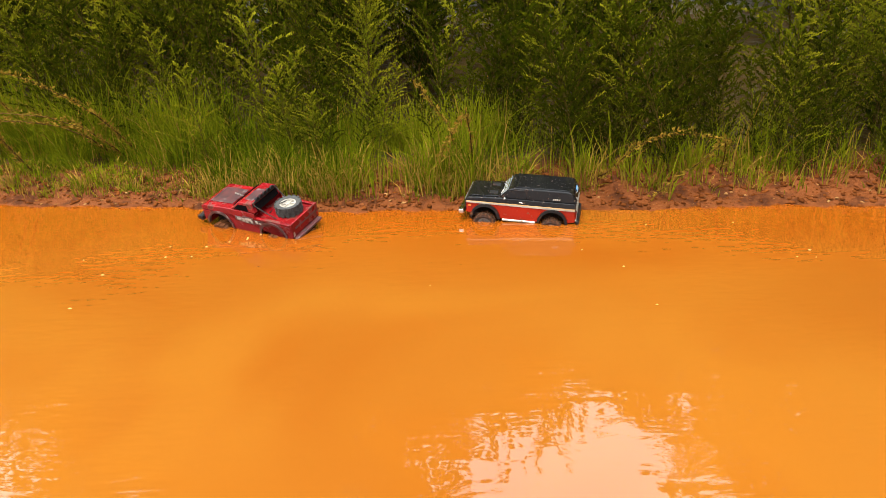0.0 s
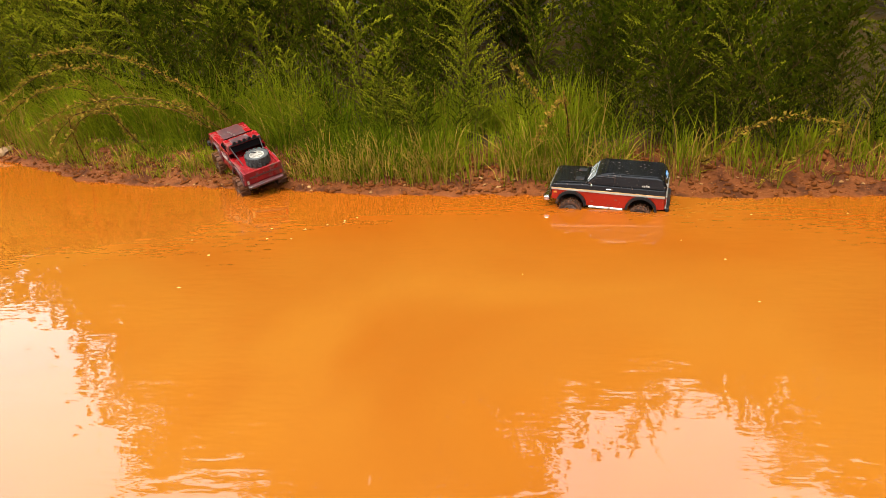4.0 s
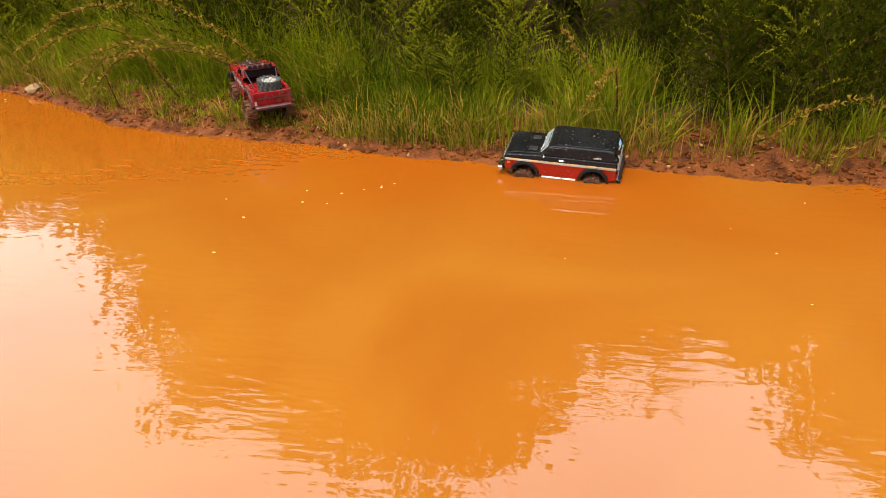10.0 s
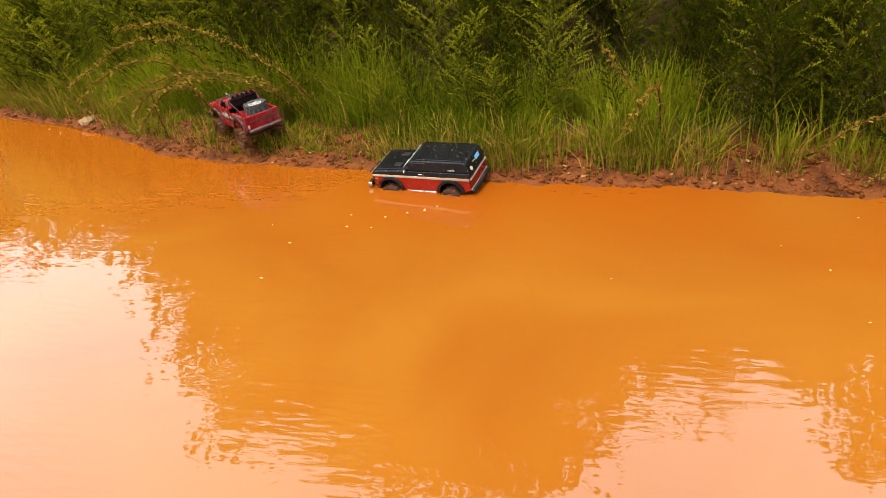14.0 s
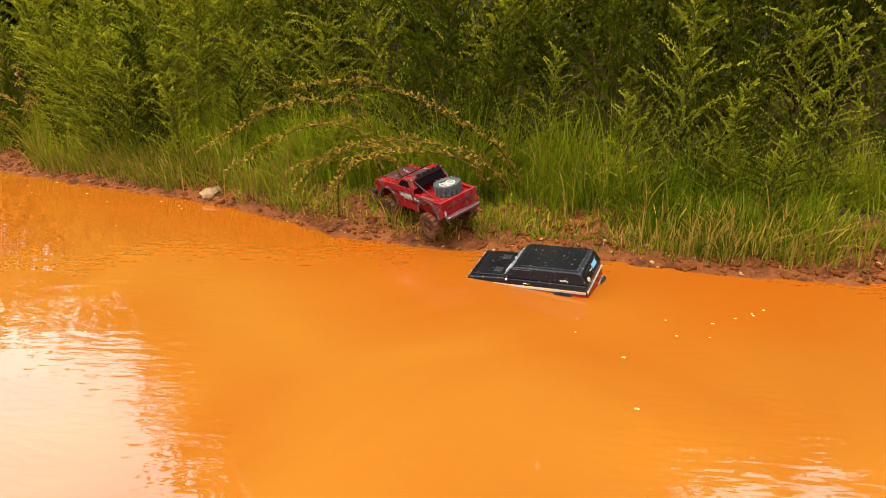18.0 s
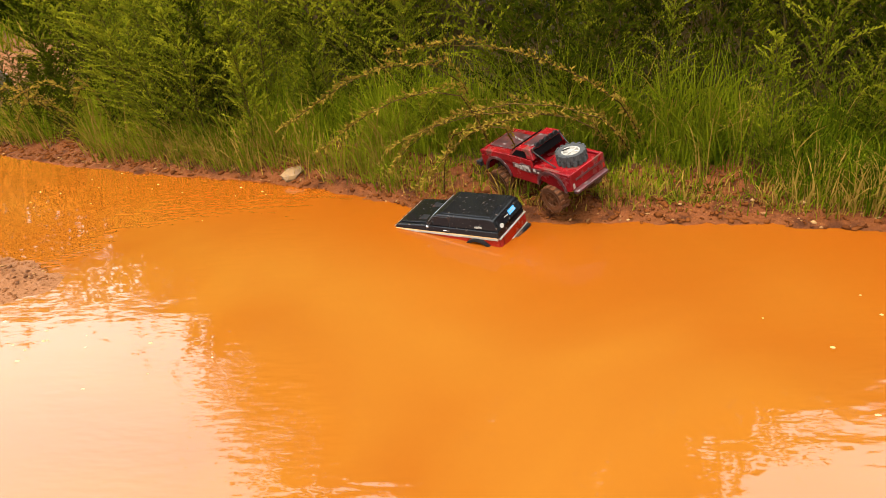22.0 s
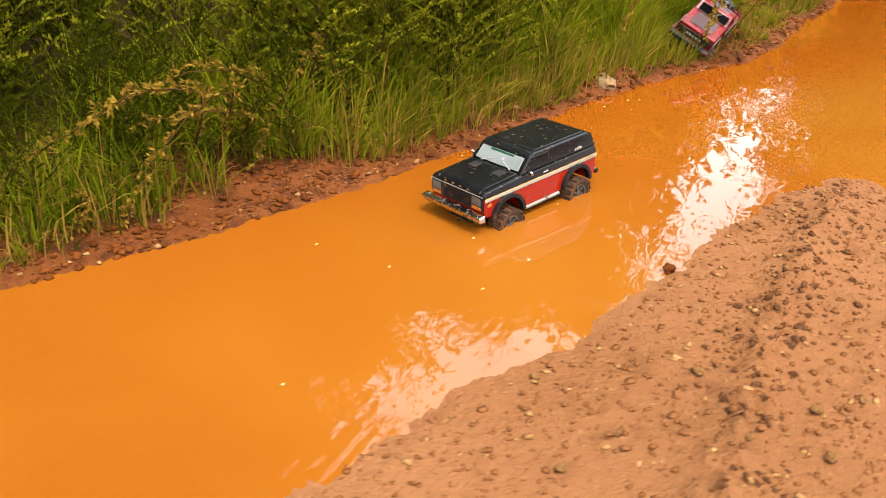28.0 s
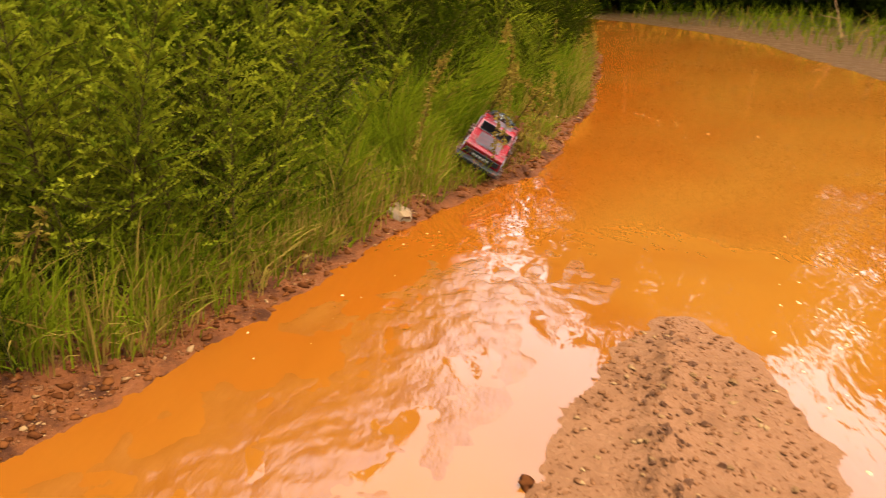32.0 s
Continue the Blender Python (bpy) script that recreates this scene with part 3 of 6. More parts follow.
def bars(parent, m, sizes, mat, name, label="", thick=0.0012):
    """Unreadable writing as plain bars: (x, z, w, h) in the plane of m."""
    bm = bmesh.new()
    for x, z, w, h in sizes:
        b = box(x, x + w, -thick, thick, z, z + h)
        tmp = bpy.data.meshes.new("bar")
        b.to_mesh(tmp)
        b.free()
        bm.from_mesh(tmp)
        bpy.data.meshes.remove(tmp)
    return part(name, bm, mat, parent, label, at=m)


def flare(cx, cz, r, y0, y1, thick=0.012, n=10):
    """A wheel-arch flare: a curved band with a lip."""
    bm = bmesh.new()
    rows = []
    for k in range(n + 1):
        a = math.pi * (0.02 + 0.96 * k / n)
        ring = []
        for rr, yy in ((r, y0), (r, y1), (r + thick, y1), (r + thick * 0.9, y0)):
            ring.append(bm.verts.new((cx + rr * math.cos(a), yy, cz + rr * math.sin(a))))
        rows.append(ring)
    for a, c in zip(rows, rows[1:]):
        for k in range(4):
            bm.faces.new((a[k], a[(k + 1) % 4], c[(k + 1) % 4], c[k]))
    bm.faces.new(rows[0])
    bm.faces.new(rows[-1][::-1])
    bmesh.ops.recalc_face_normals(bm, faces=bm.faces)
    return bm


WHEEL_R = 0.057


def two_tone_truck():
    """Black over red-orange four-by-four, x ahead, origin on the ground."""
    root = new("toy_truck")
    tagged(root, "black over red-orange scale four-by-four wagon, wet and mud-spattered", "toy truck")
    fx, rx, wz = 0.166, -0.164, WHEEL_R
    narrow = lambda x, z: 1.0 if z < 0.17 else 1 - 0.9 * (z - 0.17)
    low = [(0.262, 0.108), (0.262, 0.165), (-0.268, 0.165), (-0.272, 0.100), (-0.236, 0.092)] + arch(rx, 0.088, 0.066, 0, 0)[::-1] + [(-0.092, 0.086), (0.094, 0.086)] + arch(fx, 0.088, 0.066, 0, 0)[::-1] + [(0.236, 0.104)]
    part("lower_body", prism(low, -0.100, 0.100, 0.003), M_red, root, "red-orange lower body panels")
    for s in (-1, 1):
        st = prism([(0.263, 0.160), (0.263, 0.166), (-0.269, 0.166), (-0.269, 0.158)], min(s * 0.1005, s * 0.103), max(s * 0.1005, s * 0.103))
        part("side_stripe", st, M_white, root, "white pinstripe")
        st = prism([(0.263, 0.1665), (0.263, 0.170), (-0.269, 0.170), (-0.269, 0.1665)], min(s * 0.1003, s * 0.1018), max(s * 0.1003, s * 0.1018))
        part("gold_stripe", st, M_stripe, root, "thin pale gold pinstripe")
        part("rocker_rail", prism([(0.082, 0.078), (0.082, 0.089), (-0.082, 0.089), (-0.082, 0.078)], min(s * 0.085, s * 0.106), max(s * 0.085, s * 0.106), 0.003), M_silver, root, "silver rocker rail")
    upper = [(0.264, 0.1665), (0.264, 0.182), (0.255, 0.190), (0.098, 0.199), (-0.270, 0.199), (-0.272, 0.1665)]
    part("upper_body", prism(upper, -0.0995, 0.0995, 0.004, narrow, 2), M_black, root)
    hood = [(0.252, 0.1915), (0.10, 0.2005), (0.10, 0.205), (0.235, 0.197)]
    part("hood", prism(hood, -0.082, 0.082, 0.003, None, 2), M_black, root, "black hood with two vents")
    for s in (-1, 1):
        part("hood_pin", lump(0.004, 3, (1, 1, 0.8), 0.0, 1), M_plastic, root, at=pose(0.165, 0.04 * s, 0.2035))
        part("hood_vent", box(0.115, 0.155, min(0.03 * s, 0.06 * s), max(0.03 * s, 0.06 * s), 0.2015, 0.2052, 0.001), M_plastic, root)
    # cab: pillars and roof as one shell, windows set in
    cab = [(0.096, 0.199), (0.052, 0.252), (0.030, 0.262), (-0.235, 0.262), (-0.252, 0.254), (-0.276, 0.199)]
    part("cab", prism(cab, -0.0965, 0.0965, 0.005, narrow, 2), M_black, root, "black hardtop with a boxy rear")
    part("roof_panel", prism([(0.022, 0.2615), (0.012, 0.2665), (-0.225, 0.2665), (-0.238, 0.2615)], -0.078, 0.078, 0.003, None, 2), M_black, root)
    part("windscreen", prism([(0.0915, 0.2065), (0.0585, 0.2465), (0.0615, 0.2485), (0.0950, 0.2085)], -0.082, 0.082, 0.001, narrow), M_wind, root, "misted pale windscreen")
    part("sun_band", prism([(0.0655, 0.2400), (0.0605, 0.2460), (0.0625, 0.2475), (0.0675, 0.2415)], -0.045, 0.045, 0, narrow), M_green, root, "dark green banner across the windscreen")
    for s in (-1, 1):
        wip = rod([(0.098, 0.055 * s, 0.205), (0.086, 0.020 * s, 0.2215)], 0.0016, 5)
        part("wiper", wip, M_white, root, "pale wiper arm")
        y = 0.0935 * s
        win = prism([(0.080, 0.2045), (0.046, 0.248), (-0.028, 0.248), (-0.028, 0.2045)], min(y * 0.985, y), max(y * 0.985, y), 0, lambda x, z: 1.006 - 0.9 * (z - 0.19))
        part("door_window", win, M_side_glass, root, "brown-tinted door window")
        frame_ = rod([(0.088, y, 0.2035), (0.049, y * 0.955, 0.2505), (-0.032, y * 0.955, 0.2505), (-0.032, y * 1.0, 0.2025)], 0.0022, 5)
        part("window_frame", frame_, M_plastic, root)
        q = prism([(-0.042, 0.2065), (-0.042, 0.247), (-0.220, 0.247), (-0.240, 0.2065)], min(y * 0.985, y), max(y * 0.985, y), 0, lambda x, z: 1.006 - 0.9 * (z - 0.19))
        part("quarter_window", q, M_black, root)
        part("door_handle", box(-0.020, 0.002, min(0.0995 * s, 0.103 * s), max(0.0995 * s, 0.103 * s), 0.180, 0.185, 0.001), M_chrome, root, "chrome handle")
        part("mirror", lump(0.011, 5, (0.5, 0.9, 0.8), 0.1, 1), M_chrome, root, at=pose(0.072, 0.110 * s, 0.206))
        m = pose(-0.195, 0.0955 * s, 0.212, 0, 0, 0)
        bars(root, m, [(0, 0, 0.008, 0.008), (0.010, 0.001, 0.007, 0.010), (0.019, -0.001, 0.008, 0.009), (0.029, 0.0, 0.006, 0.007)], M_white, "side_decal", "small white decal")
        for cx in (fx, rx):
            part("fender_flare", flare(cx, 0.086, 0.063, min(0.096 * s, 0.112 * s), max(0.096 * s, 0.112 * s)), M_plastic, root, "black wheel-arch flare")
        part("side_marker", box(0.236, 0.252, min(0.1 * s, 0.1025 * s), max(0.1 * s, 0.1025 * s), 0.142, 0.150), M_amber, root)
        # front lamps
        part("headlamp_bezel", box(0.2635, 0.268, min(0.052 * s, 0.097 * s), max(0.052 * s, 0.097 * s), 0.128, 0.176, 0.002), M_plastic, root)
        part("headlamp", box(0.2685, 0.271, min(0.058 * s, 0.091 * s), max(0.058 * s, 0.091 * s), 0.145, 0.171, 0.002), M_lamp, root, "square headlamp")
        part("indicator", box(0.2685, 0.2705, min(0.058 * s, 0.091 * s), max(0.058 * s, 0.091 * s), 0.131, 0.141, 0.001), M_amber, root, "amber indicator")
        part("tail_lamp", box(-0.2755, -0.272, min(0.078 * s, 0.097 * s), max(0.078 * s, 0.097 * s), 0.118, 0.158, 0.002), M_tail, root, "red tail lamp")
    part("grille_frame", box(0.2635, 0.2675, -0.054, 0.054, 0.126, 0.178, 0.002), M_plastic, root, "black grille surround")
    part("grille", box(0.2678, 0.2695, -0.048, 0.048, 0.131, 0.171, 0.001), M_plastic, root, "black grille")
    for k in range(6):
        part("grille_bar", box(0.2696, 0.2712, -0.047, 0.047, 0.134 + 0.0062 * k, 0.1362 + 0.0062 * k), M_plastic, root)
    for k in range(4):
        part("hood_letter", box(0.2635, 0.2655, -0.048 + 0.028 * k, -0.040 + 0.028 * k, 0.1825, 0.1885), M_chrome, root)
    part("grille_trim", box(0.2676, 0.2700, -0.098, 0.098, 0.1765, 0.1795, 0.0006), M_silver, root, "thin silver strip above the grille")
    bump = prism([(0.270, 0.102), (0.296, 0.104), (0.298, 0.122), (0.272, 0.126)], -0.112, 0.112, 0.004, None, 2)
    part("front_bumper", bump, M_chrome, root, "muddy chrome front bumper")
    part("rear_bumper", prism([(-0.276, 0.090), (-0.292, 0.092), (-0.292, 0.108), (-0.276, 0.110)], -0.1, 0.1, 0.003), M_plastic, root)
    part("bumper_hook", rod([(0.298, 0.05, 0.105), (0.308, 0.05, 0.100), (0.308, 0.04, 0.096)], 0.003, 6), M_plastic, root)
    part("tailgate", box(-0.2765, -0.2725, -0.075, 0.075, 0.114, 0.160, 0.002), M_red, root, "red tailgate panel")
    part("tailgate_trim", box(-0.2785, -0.2725, -0.098, 0.098, 0.1615, 0.1665), M_white, root, "white tailgate trim")
    part("tailgate_trim_low", box(-0.2785, -0.2725, -0.098, 0.098, 0.108, 0.1125), M_white, root, "white tailgate trim")
    slope = math.degrees(math.atan2(0.055, 0.024))
    rear = pose(-0.2665, 0, 0.2265, 0, 0, 0) @ pose(0, 0, 0, 0, 23.5, 0)
    part("rear_window", box(-0.0012, 0.0012, -0.078, 0.078, -0.021, 0.021, 0.001), M_black, root, "black rear window", at=rear)
    part("blue_sticker", box(-0.0030, -0.0014, -0.045, 0.000, -0.006, 0.016), M_blue, root, "blue and white sticker", at=rear)
    bars(root, rear @ pose(-0.0032, 0, 0, 0, 0, 90), [(-0.040, 0.000, 0.010, 0.010), (-0.027, 0.001, 0.009, 0.008), (-0.015, -0.001, 0.010, 0.010), (0.008, 0.002, 0.010, 0.004), (0.020, 0.004, 0.012, 0.004)], M_white, "sticker_bars", "white sticker bars")
    disc = lathe([(0.0001, -0.0008), (0.011, -0.0008), (0.011, 0.0008), (0.0001, 0.0008)], 16)
    part("round_sticker", disc, M_white, root, "white round sticker", at=rear @ pose(-0.0028, 0.066, -0.012, 0, 0, 90))
    part("chassis", box(-0.24, 0.25, -0.045, 0.045, 0.060, 0.086, 0.004), M_plastic, root)
    for cx in (fx, rx):
        part("axle", rod([(cx, -0.09, wz), (cx, 0.09, wz)], 0.012, 8), M_plastic, root)
    wheels = [add_wheel(root, cx, 0.1 * s, wz, WHEEL_R, 0.044, M_tyre_wet, M_rim, "chrome rim dulled by mud") for cx in (fx, rx) for s in (-1, 1)]
    return root, wheels


def crimson_truck():
    """Crimson scale pickup with an open bed and a spare wheel, x ahead, origin on the ground."""
    root = new("toy_pickup")
    tagged(root, "scuffed crimson scale pickup with a spare wheel in its bed", "toy truck")
    fx, rx, wz = 0.150, -0.150, WHEEL_R
    dz = 0.012
    low = [(0.245, 0.115), (0.245, 0.165), (-0.248, 0.165), (-0.252, 0.112), (-0.218, 0.100)] + arch(rx, 0.098, 0.070, 0, 0)[::-1] + [(-0.08, 0.096), (0.08, 0.096)] + arch(fx, 0.098, 0.070, 0, 0)[::-1] + [(0.222, 0.110)]
    part("lower_body", prism(low, -0.098, 0.098, 0.003), M_crim, root, "crimson body sides caked with mud")
    nar = lambda x, z: 1 - 0.9 * max(0, z - 0.18)
    part("nose", prism([(0.248, 0.1655), (0.250, 0.183), (0.235, 0.190), (0.070, 0.199), (0.062, 0.1655)], -0.0975, 0.0975, 0.004, nar, 2), M_crim, root, "crimson hood")
    part("hood_scuff", prism([(0.225, 0.1935), (0.09, 0.2005), (0.09, 0.2025), (0.215, 0.1965)], -0.06, 0.06, 0.001, None, 1), M_crim_dark, root, "scuffed dark hood patch")
    # cab: doors, sloped windscreen, roof; matte black panels stand in for its shaded openings
    for s in (-1, 1):
        door = [(0.065, 0.1655), (0.068, 0.199), (-0.062, 0.199), (-0.062, 0.1655)]
        part("door", prism(door, min(0.0935 * s, 0.0975 * s), max(0.0935 * s, 0.0975 * s), 0.001), M_crim, root, "crimson door with a dark scuff")
        bars(root, pose(-0.05, 0.0995 * s, 0.150), [(0.0, -0.006, 0.060, 0.032), (0.062, 0.000, 0.04, 0.020), (-0.055, -0.004, 0.05, 0.022)], M_crim_dark, "side_decal", "dark torn decal")
        bars(root, pose(-0.045, 0.1008 * s, 0.152), [(0.004, 0.006, 0.036, 0.013), (0.000, -0.003, 0.010, 0.010), (0.024, -0.004, 0.012, 0.009), (0.044, -0.002, 0.014, 0.016), (0.064, 0.002, 0.022, 0.010), (-0.030, 0.002, 0.012, 0.012), (-0.048, -0.002, 0.010, 0.008)], M_white, "decal_bars", "worn white decal marks")
        part("door_window", prism([(0.052, 0.2025), (0.026, 0.2270), (-0.022, 0.2285), (-0.030, 0.2025)], min(0.0905 * s, 0.0945 * s), max(0.0905 * s, 0.0945 * s), 0, lambda x, z: 1 - 1.5 * max(0, z - 0.199)), M_void, root, "open door window, its shaded inside a flat black panel")
        part("cage_bar", rod([(-0.050, 0.080 * s, 0.236), (-0.100, 0.070 * s, 0.200), (-0.150, 0.062 * s, 0.170)], 0.0028, 6), M_plastic, root, "thin roll-cage strut")
        part("bed_wall", prism([(-0.065, 0.1655), (-0.065, 0.178), (-0.246, 0.178), (-0.248, 0.1655)], min(0.082 * s, 0.0978 * s), max(0.082 * s, 0.0978 * s), 0.003, None, 2), M_crim, root, "crimson bed rail")
        for cx in (fx, rx):
            part("fender_flare", flare(cx, 0.096, 0.068, min(0.094 * s, 0.104 * s), max(0.094 * s, 0.104 * s), 0.010), M_crim_dark, root)
        part("headlamp", box(0.2505, 0.254, min(0.058 * s, 0.088 * s), max(0.058 * s, 0.088 * s), 0.142, 0.168, 0.002), M_plastic, root)
        part("tail_lamp", box(-0.2545, -0.250, min(0.078 * s, 0.092 * s), max(0.078 * s, 0.092 * s), 0.116, 0.140, 0.002), M_white if s > 0 else M_tail, root, "cracked pale tail lamp")
    part("cab", prism([(0.072, 0.1985), (0.030, 0.2340), (0.016, 0.2390), (-0.046, 0.2410), (-0.052, 0.2360), (-0.066, 0.1985)], -0.0935, 0.0935, 0.004, lambda x, z: 1 - 1.5 * max(0, z - 0.199), 2), M_crim, root, "low crimson cab with a scuffed roof")
    part("windscreen", prism([(0.0690, 0.2040), (0.0350, 0.2325), (0.0372, 0.2350), (0.0715, 0.2062)], -0.076, 0.076, 0.001), M_void, root, "windscreen opening, its shaded inside a flat black panel")
    part("rear_window", prism([(-0.0660, 0.2020), (-0.0560, 0.2320), (-0.0590, 0.2330), (-0.0690, 0.2030)], -0.074, 0.074, 0.001), M_void, root, "rear window opening, its shaded inside a flat black panel")
    part("roof_scuff", prism([(0.010, 0.2395), (-0.040, 0.2412), (-0.040, 0.2425), (0.008, 0.2408)], -0.035, 0.060, 0.0005), M_crim_dark, root, "scraped dark patch on the roof")
    part("windscreen_banner", prism([(0.070, 0.2000), (0.060, 0.2100), (0.063, 0.2125), (0.074, 0.2020)], -0.070, 0.070), M_plastic, root, "black banner under the windscreen")
    bars(root, pose(0.0760, 0, 0.2045) @ pose(0, 0, 0, 0, -45, 90), [(-0.060, 0, 0.012, 0.007), (-0.044, 0, 0.010, 0.007), (-0.030, 0, 0.014, 0.007), (-0.010, 0, 0.010, 0.007), (0.006, 0, 0.016, 0.007), (0.028, 0, 0.010, 0.007), (0.044, 0, 0.012, 0.007)], M_white, "banner_bars", "white banner lettering bars")
    part("bed_floor", box(-0.246, -0.066, -0.0825, 0.0825, 0.1658, 0.1675), M_crim, root, "scratched crimson bed floor")
    part("tailgate", prism([(-0.2445, 0.118), (-0.2455, 0.180), (-0.2535, 0.180), (-0.2545, 0.118)], -0.096, 0.096, 0.003, None, 2), M_crim, root, "crimson tailgate")
    part("tailgate_strip", box(-0.2565, -0.2548, -0.072, 0.072, 0.146, 0.154), M_crim_dark, root)
    for k in range(3):
        part("tailgate_stud", lump(0.004, k, (0.5, 1, 1), 0.0, 1), M_crim_dark, root, at=pose(-0.2565, -0.035 + 0.035 * k, 0.160))
    part("rear_bumper", prism([(-0.250, 0.096), (-0.272, 0.098), (-0.272, 0.112), (-0.250, 0.114)], -0.09, 0.09, 0.003), M_crim_dark, root)
    part("front_bumper", prism([(0.250, 0.106), (0.284, 0.110), (0.284, 0.130), (0.250, 0.134)], -0.108, 0.108, 0.004), M_plastic, root, "black front bumper")
    part("grille", box(0.2505, 0.2545, -0.056, 0.056, 0.138, 0.170, 0.002), M_plastic, root)
    bars(root, pose(0.2560, 0, 0.146, 0, 0, 90), [(-0.045, 0, 0.014, 0.010), (-0.026, 0, 0.010, 0.010), (-0.010, 0, 0.012, 0.010), (0.008, 0, 0.010, 0.010), (0.022, 0, 0.016, 0.010)], M_white, "grille_bars", "white grille lettering bars")
    part("roll_bar", rod([(-0.060, -0.090, 0.199), (-0.056, -0.080, 0.240), (-0.056, 0.080, 0.240), (-0.060, 0.090, 0.199)], 0.0042, 6), M_plastic, root, "black roll bar behind the cab")
    for k in range(5):
        lamp = lathe([(0.0001, -0.006), (0.0085, -0.006), (0.0105, 0.004), (0.0105, 0.006), (0.0001, 0.006)], 12)
        part("roof_lamp", lamp, M_plastic, root, "round black lamp on the roll bar", at=pose(-0.058, -0.052 + 0.026 * k, 0.2475, 0, 0, 90))
    part("chassis", box(-0.22, 0.23, -0.042, 0.042, 0.066, 0.094, 0.004), M_plastic, root)
    for cx in (fx, rx):
        part("axle", rod([(cx, -0.09, wz), (cx, 0.09, wz)], 0.012, 8), M_tyre_mud, root)
    wheels = [add_wheel(root, cx, 0.098 * s, wz, WHEEL_R, 0.046, M_tyre_mud, M_tyre_mud, "mud-caked rim") for cx in (fx, rx) for s in (-1, 1)]
    spare = add_wheel(root, 0, 0.001, 0, 0.060, 0.044, M_tyre_spare, M_white, "white rim of the spare")
    spare.name = "spare_wheel"
    spare.matrix_basis = pose(-0.168, -0.012, 0.1925, 90, 0, 0)
    part("spare_strap", rod([(-0.09, 0.03, 0.17), (-0.12, 0.01, 0.205), (-0.165, -0.012, 0.222)], 0.0025, 5), M_plastic, root)
    return root, wheels


def far_truck():
    root = new("toy_buggy")
    tagged(root, "small blue-grey and white scale truck parked on the dirt track", "toy truck")
    part("body", prism([(0.21, 0.08), (0.215, 0.125), (0.10, 0.145), (0.05, 0.195), (-0.09, 0.20), (-0.11, 0.15), (-0.20, 0.145), (-0.21, 0.09)], -0.10, 0.10, 0.005, lambda x, z: 1 - 1.2 * max(0, z - 0.14), 2), M_hull, root)
    part("windscreen", prism([(0.098, 0.149), (0.054, 0.193), (0.058, 0.196), (0.103, 0.151)], -0.08, 0.08, 0.001), M_white, root, "pale windscreen")
    part("hood_panel", prism([(0.205, 0.1285), (0.11, 0.1455), (0.11, 0.148), (0.2, 0.131)], -0.07, 0.07, 0.001), M_white, root, "white hood panel")
    part("front_bumper", box(0.205, 0.235, -0.105, 0.105, 0.075, 0.10, 0.004), M_plastic, root)
    for s in (-1, 1):
        part("headlamp", box(0.214, 0.220, min(0.05 * s, 0.085 * s), max(0.05 * s, 0.085 * s), 0.102, 0.118, 0.002), M_white, root)
    part("roof_mast", rod([(-0.03, 0.0, 0.19), (-0.04, 0.0, 0.27)], 0.018, 7), M_plastic, root, "black roof mast")
    part("roof_load", lump(0.05, 4, (1.0, 1.25, 0.45), 0.35, 2), M_plastic, root, "dark lumpy roof load", at=pose(-0.03, 0.0, 0.285))
    for cx in (0.14, -0.14):
        for s in (-1, 1):
            add_wheel(root, cx, 0.105 * s, 0.055, 0.055, 0.05, M_tyre, M_plastic, "", False)
    return root


wagon, wagon_wheels = two_tone_truck()
pickup, pickup_wheels = crimson_truck()


def lower_roof(root, belt, k):
    """Brings all that stands above the belt line of a truck down by the factor k."""
    for o in root.children:
        if "wheel" in o.name:
            continue
        m = o.matrix_basis
        back_ = m.inverted()
        for v in o.data.vertices:
            p = m @ v.co
            if p.z > belt:
                p.z = belt + (p.z - belt) * k
                v.co = back_ @ p


lower_roof(wagon, 0.168, 0.86)
wagon.scale = (1.0, 1.18, 1.0)
pickup.scale = (1.11, 1.11, 1.11)
buggy = far_truck()
buggy.matrix_basis = pose(-6.90, 7.01, ground_at(-6.90, 7.01) + 0.004, 0, 0, -70)
buggy.scale = (0.85, 0.85, 0.85)


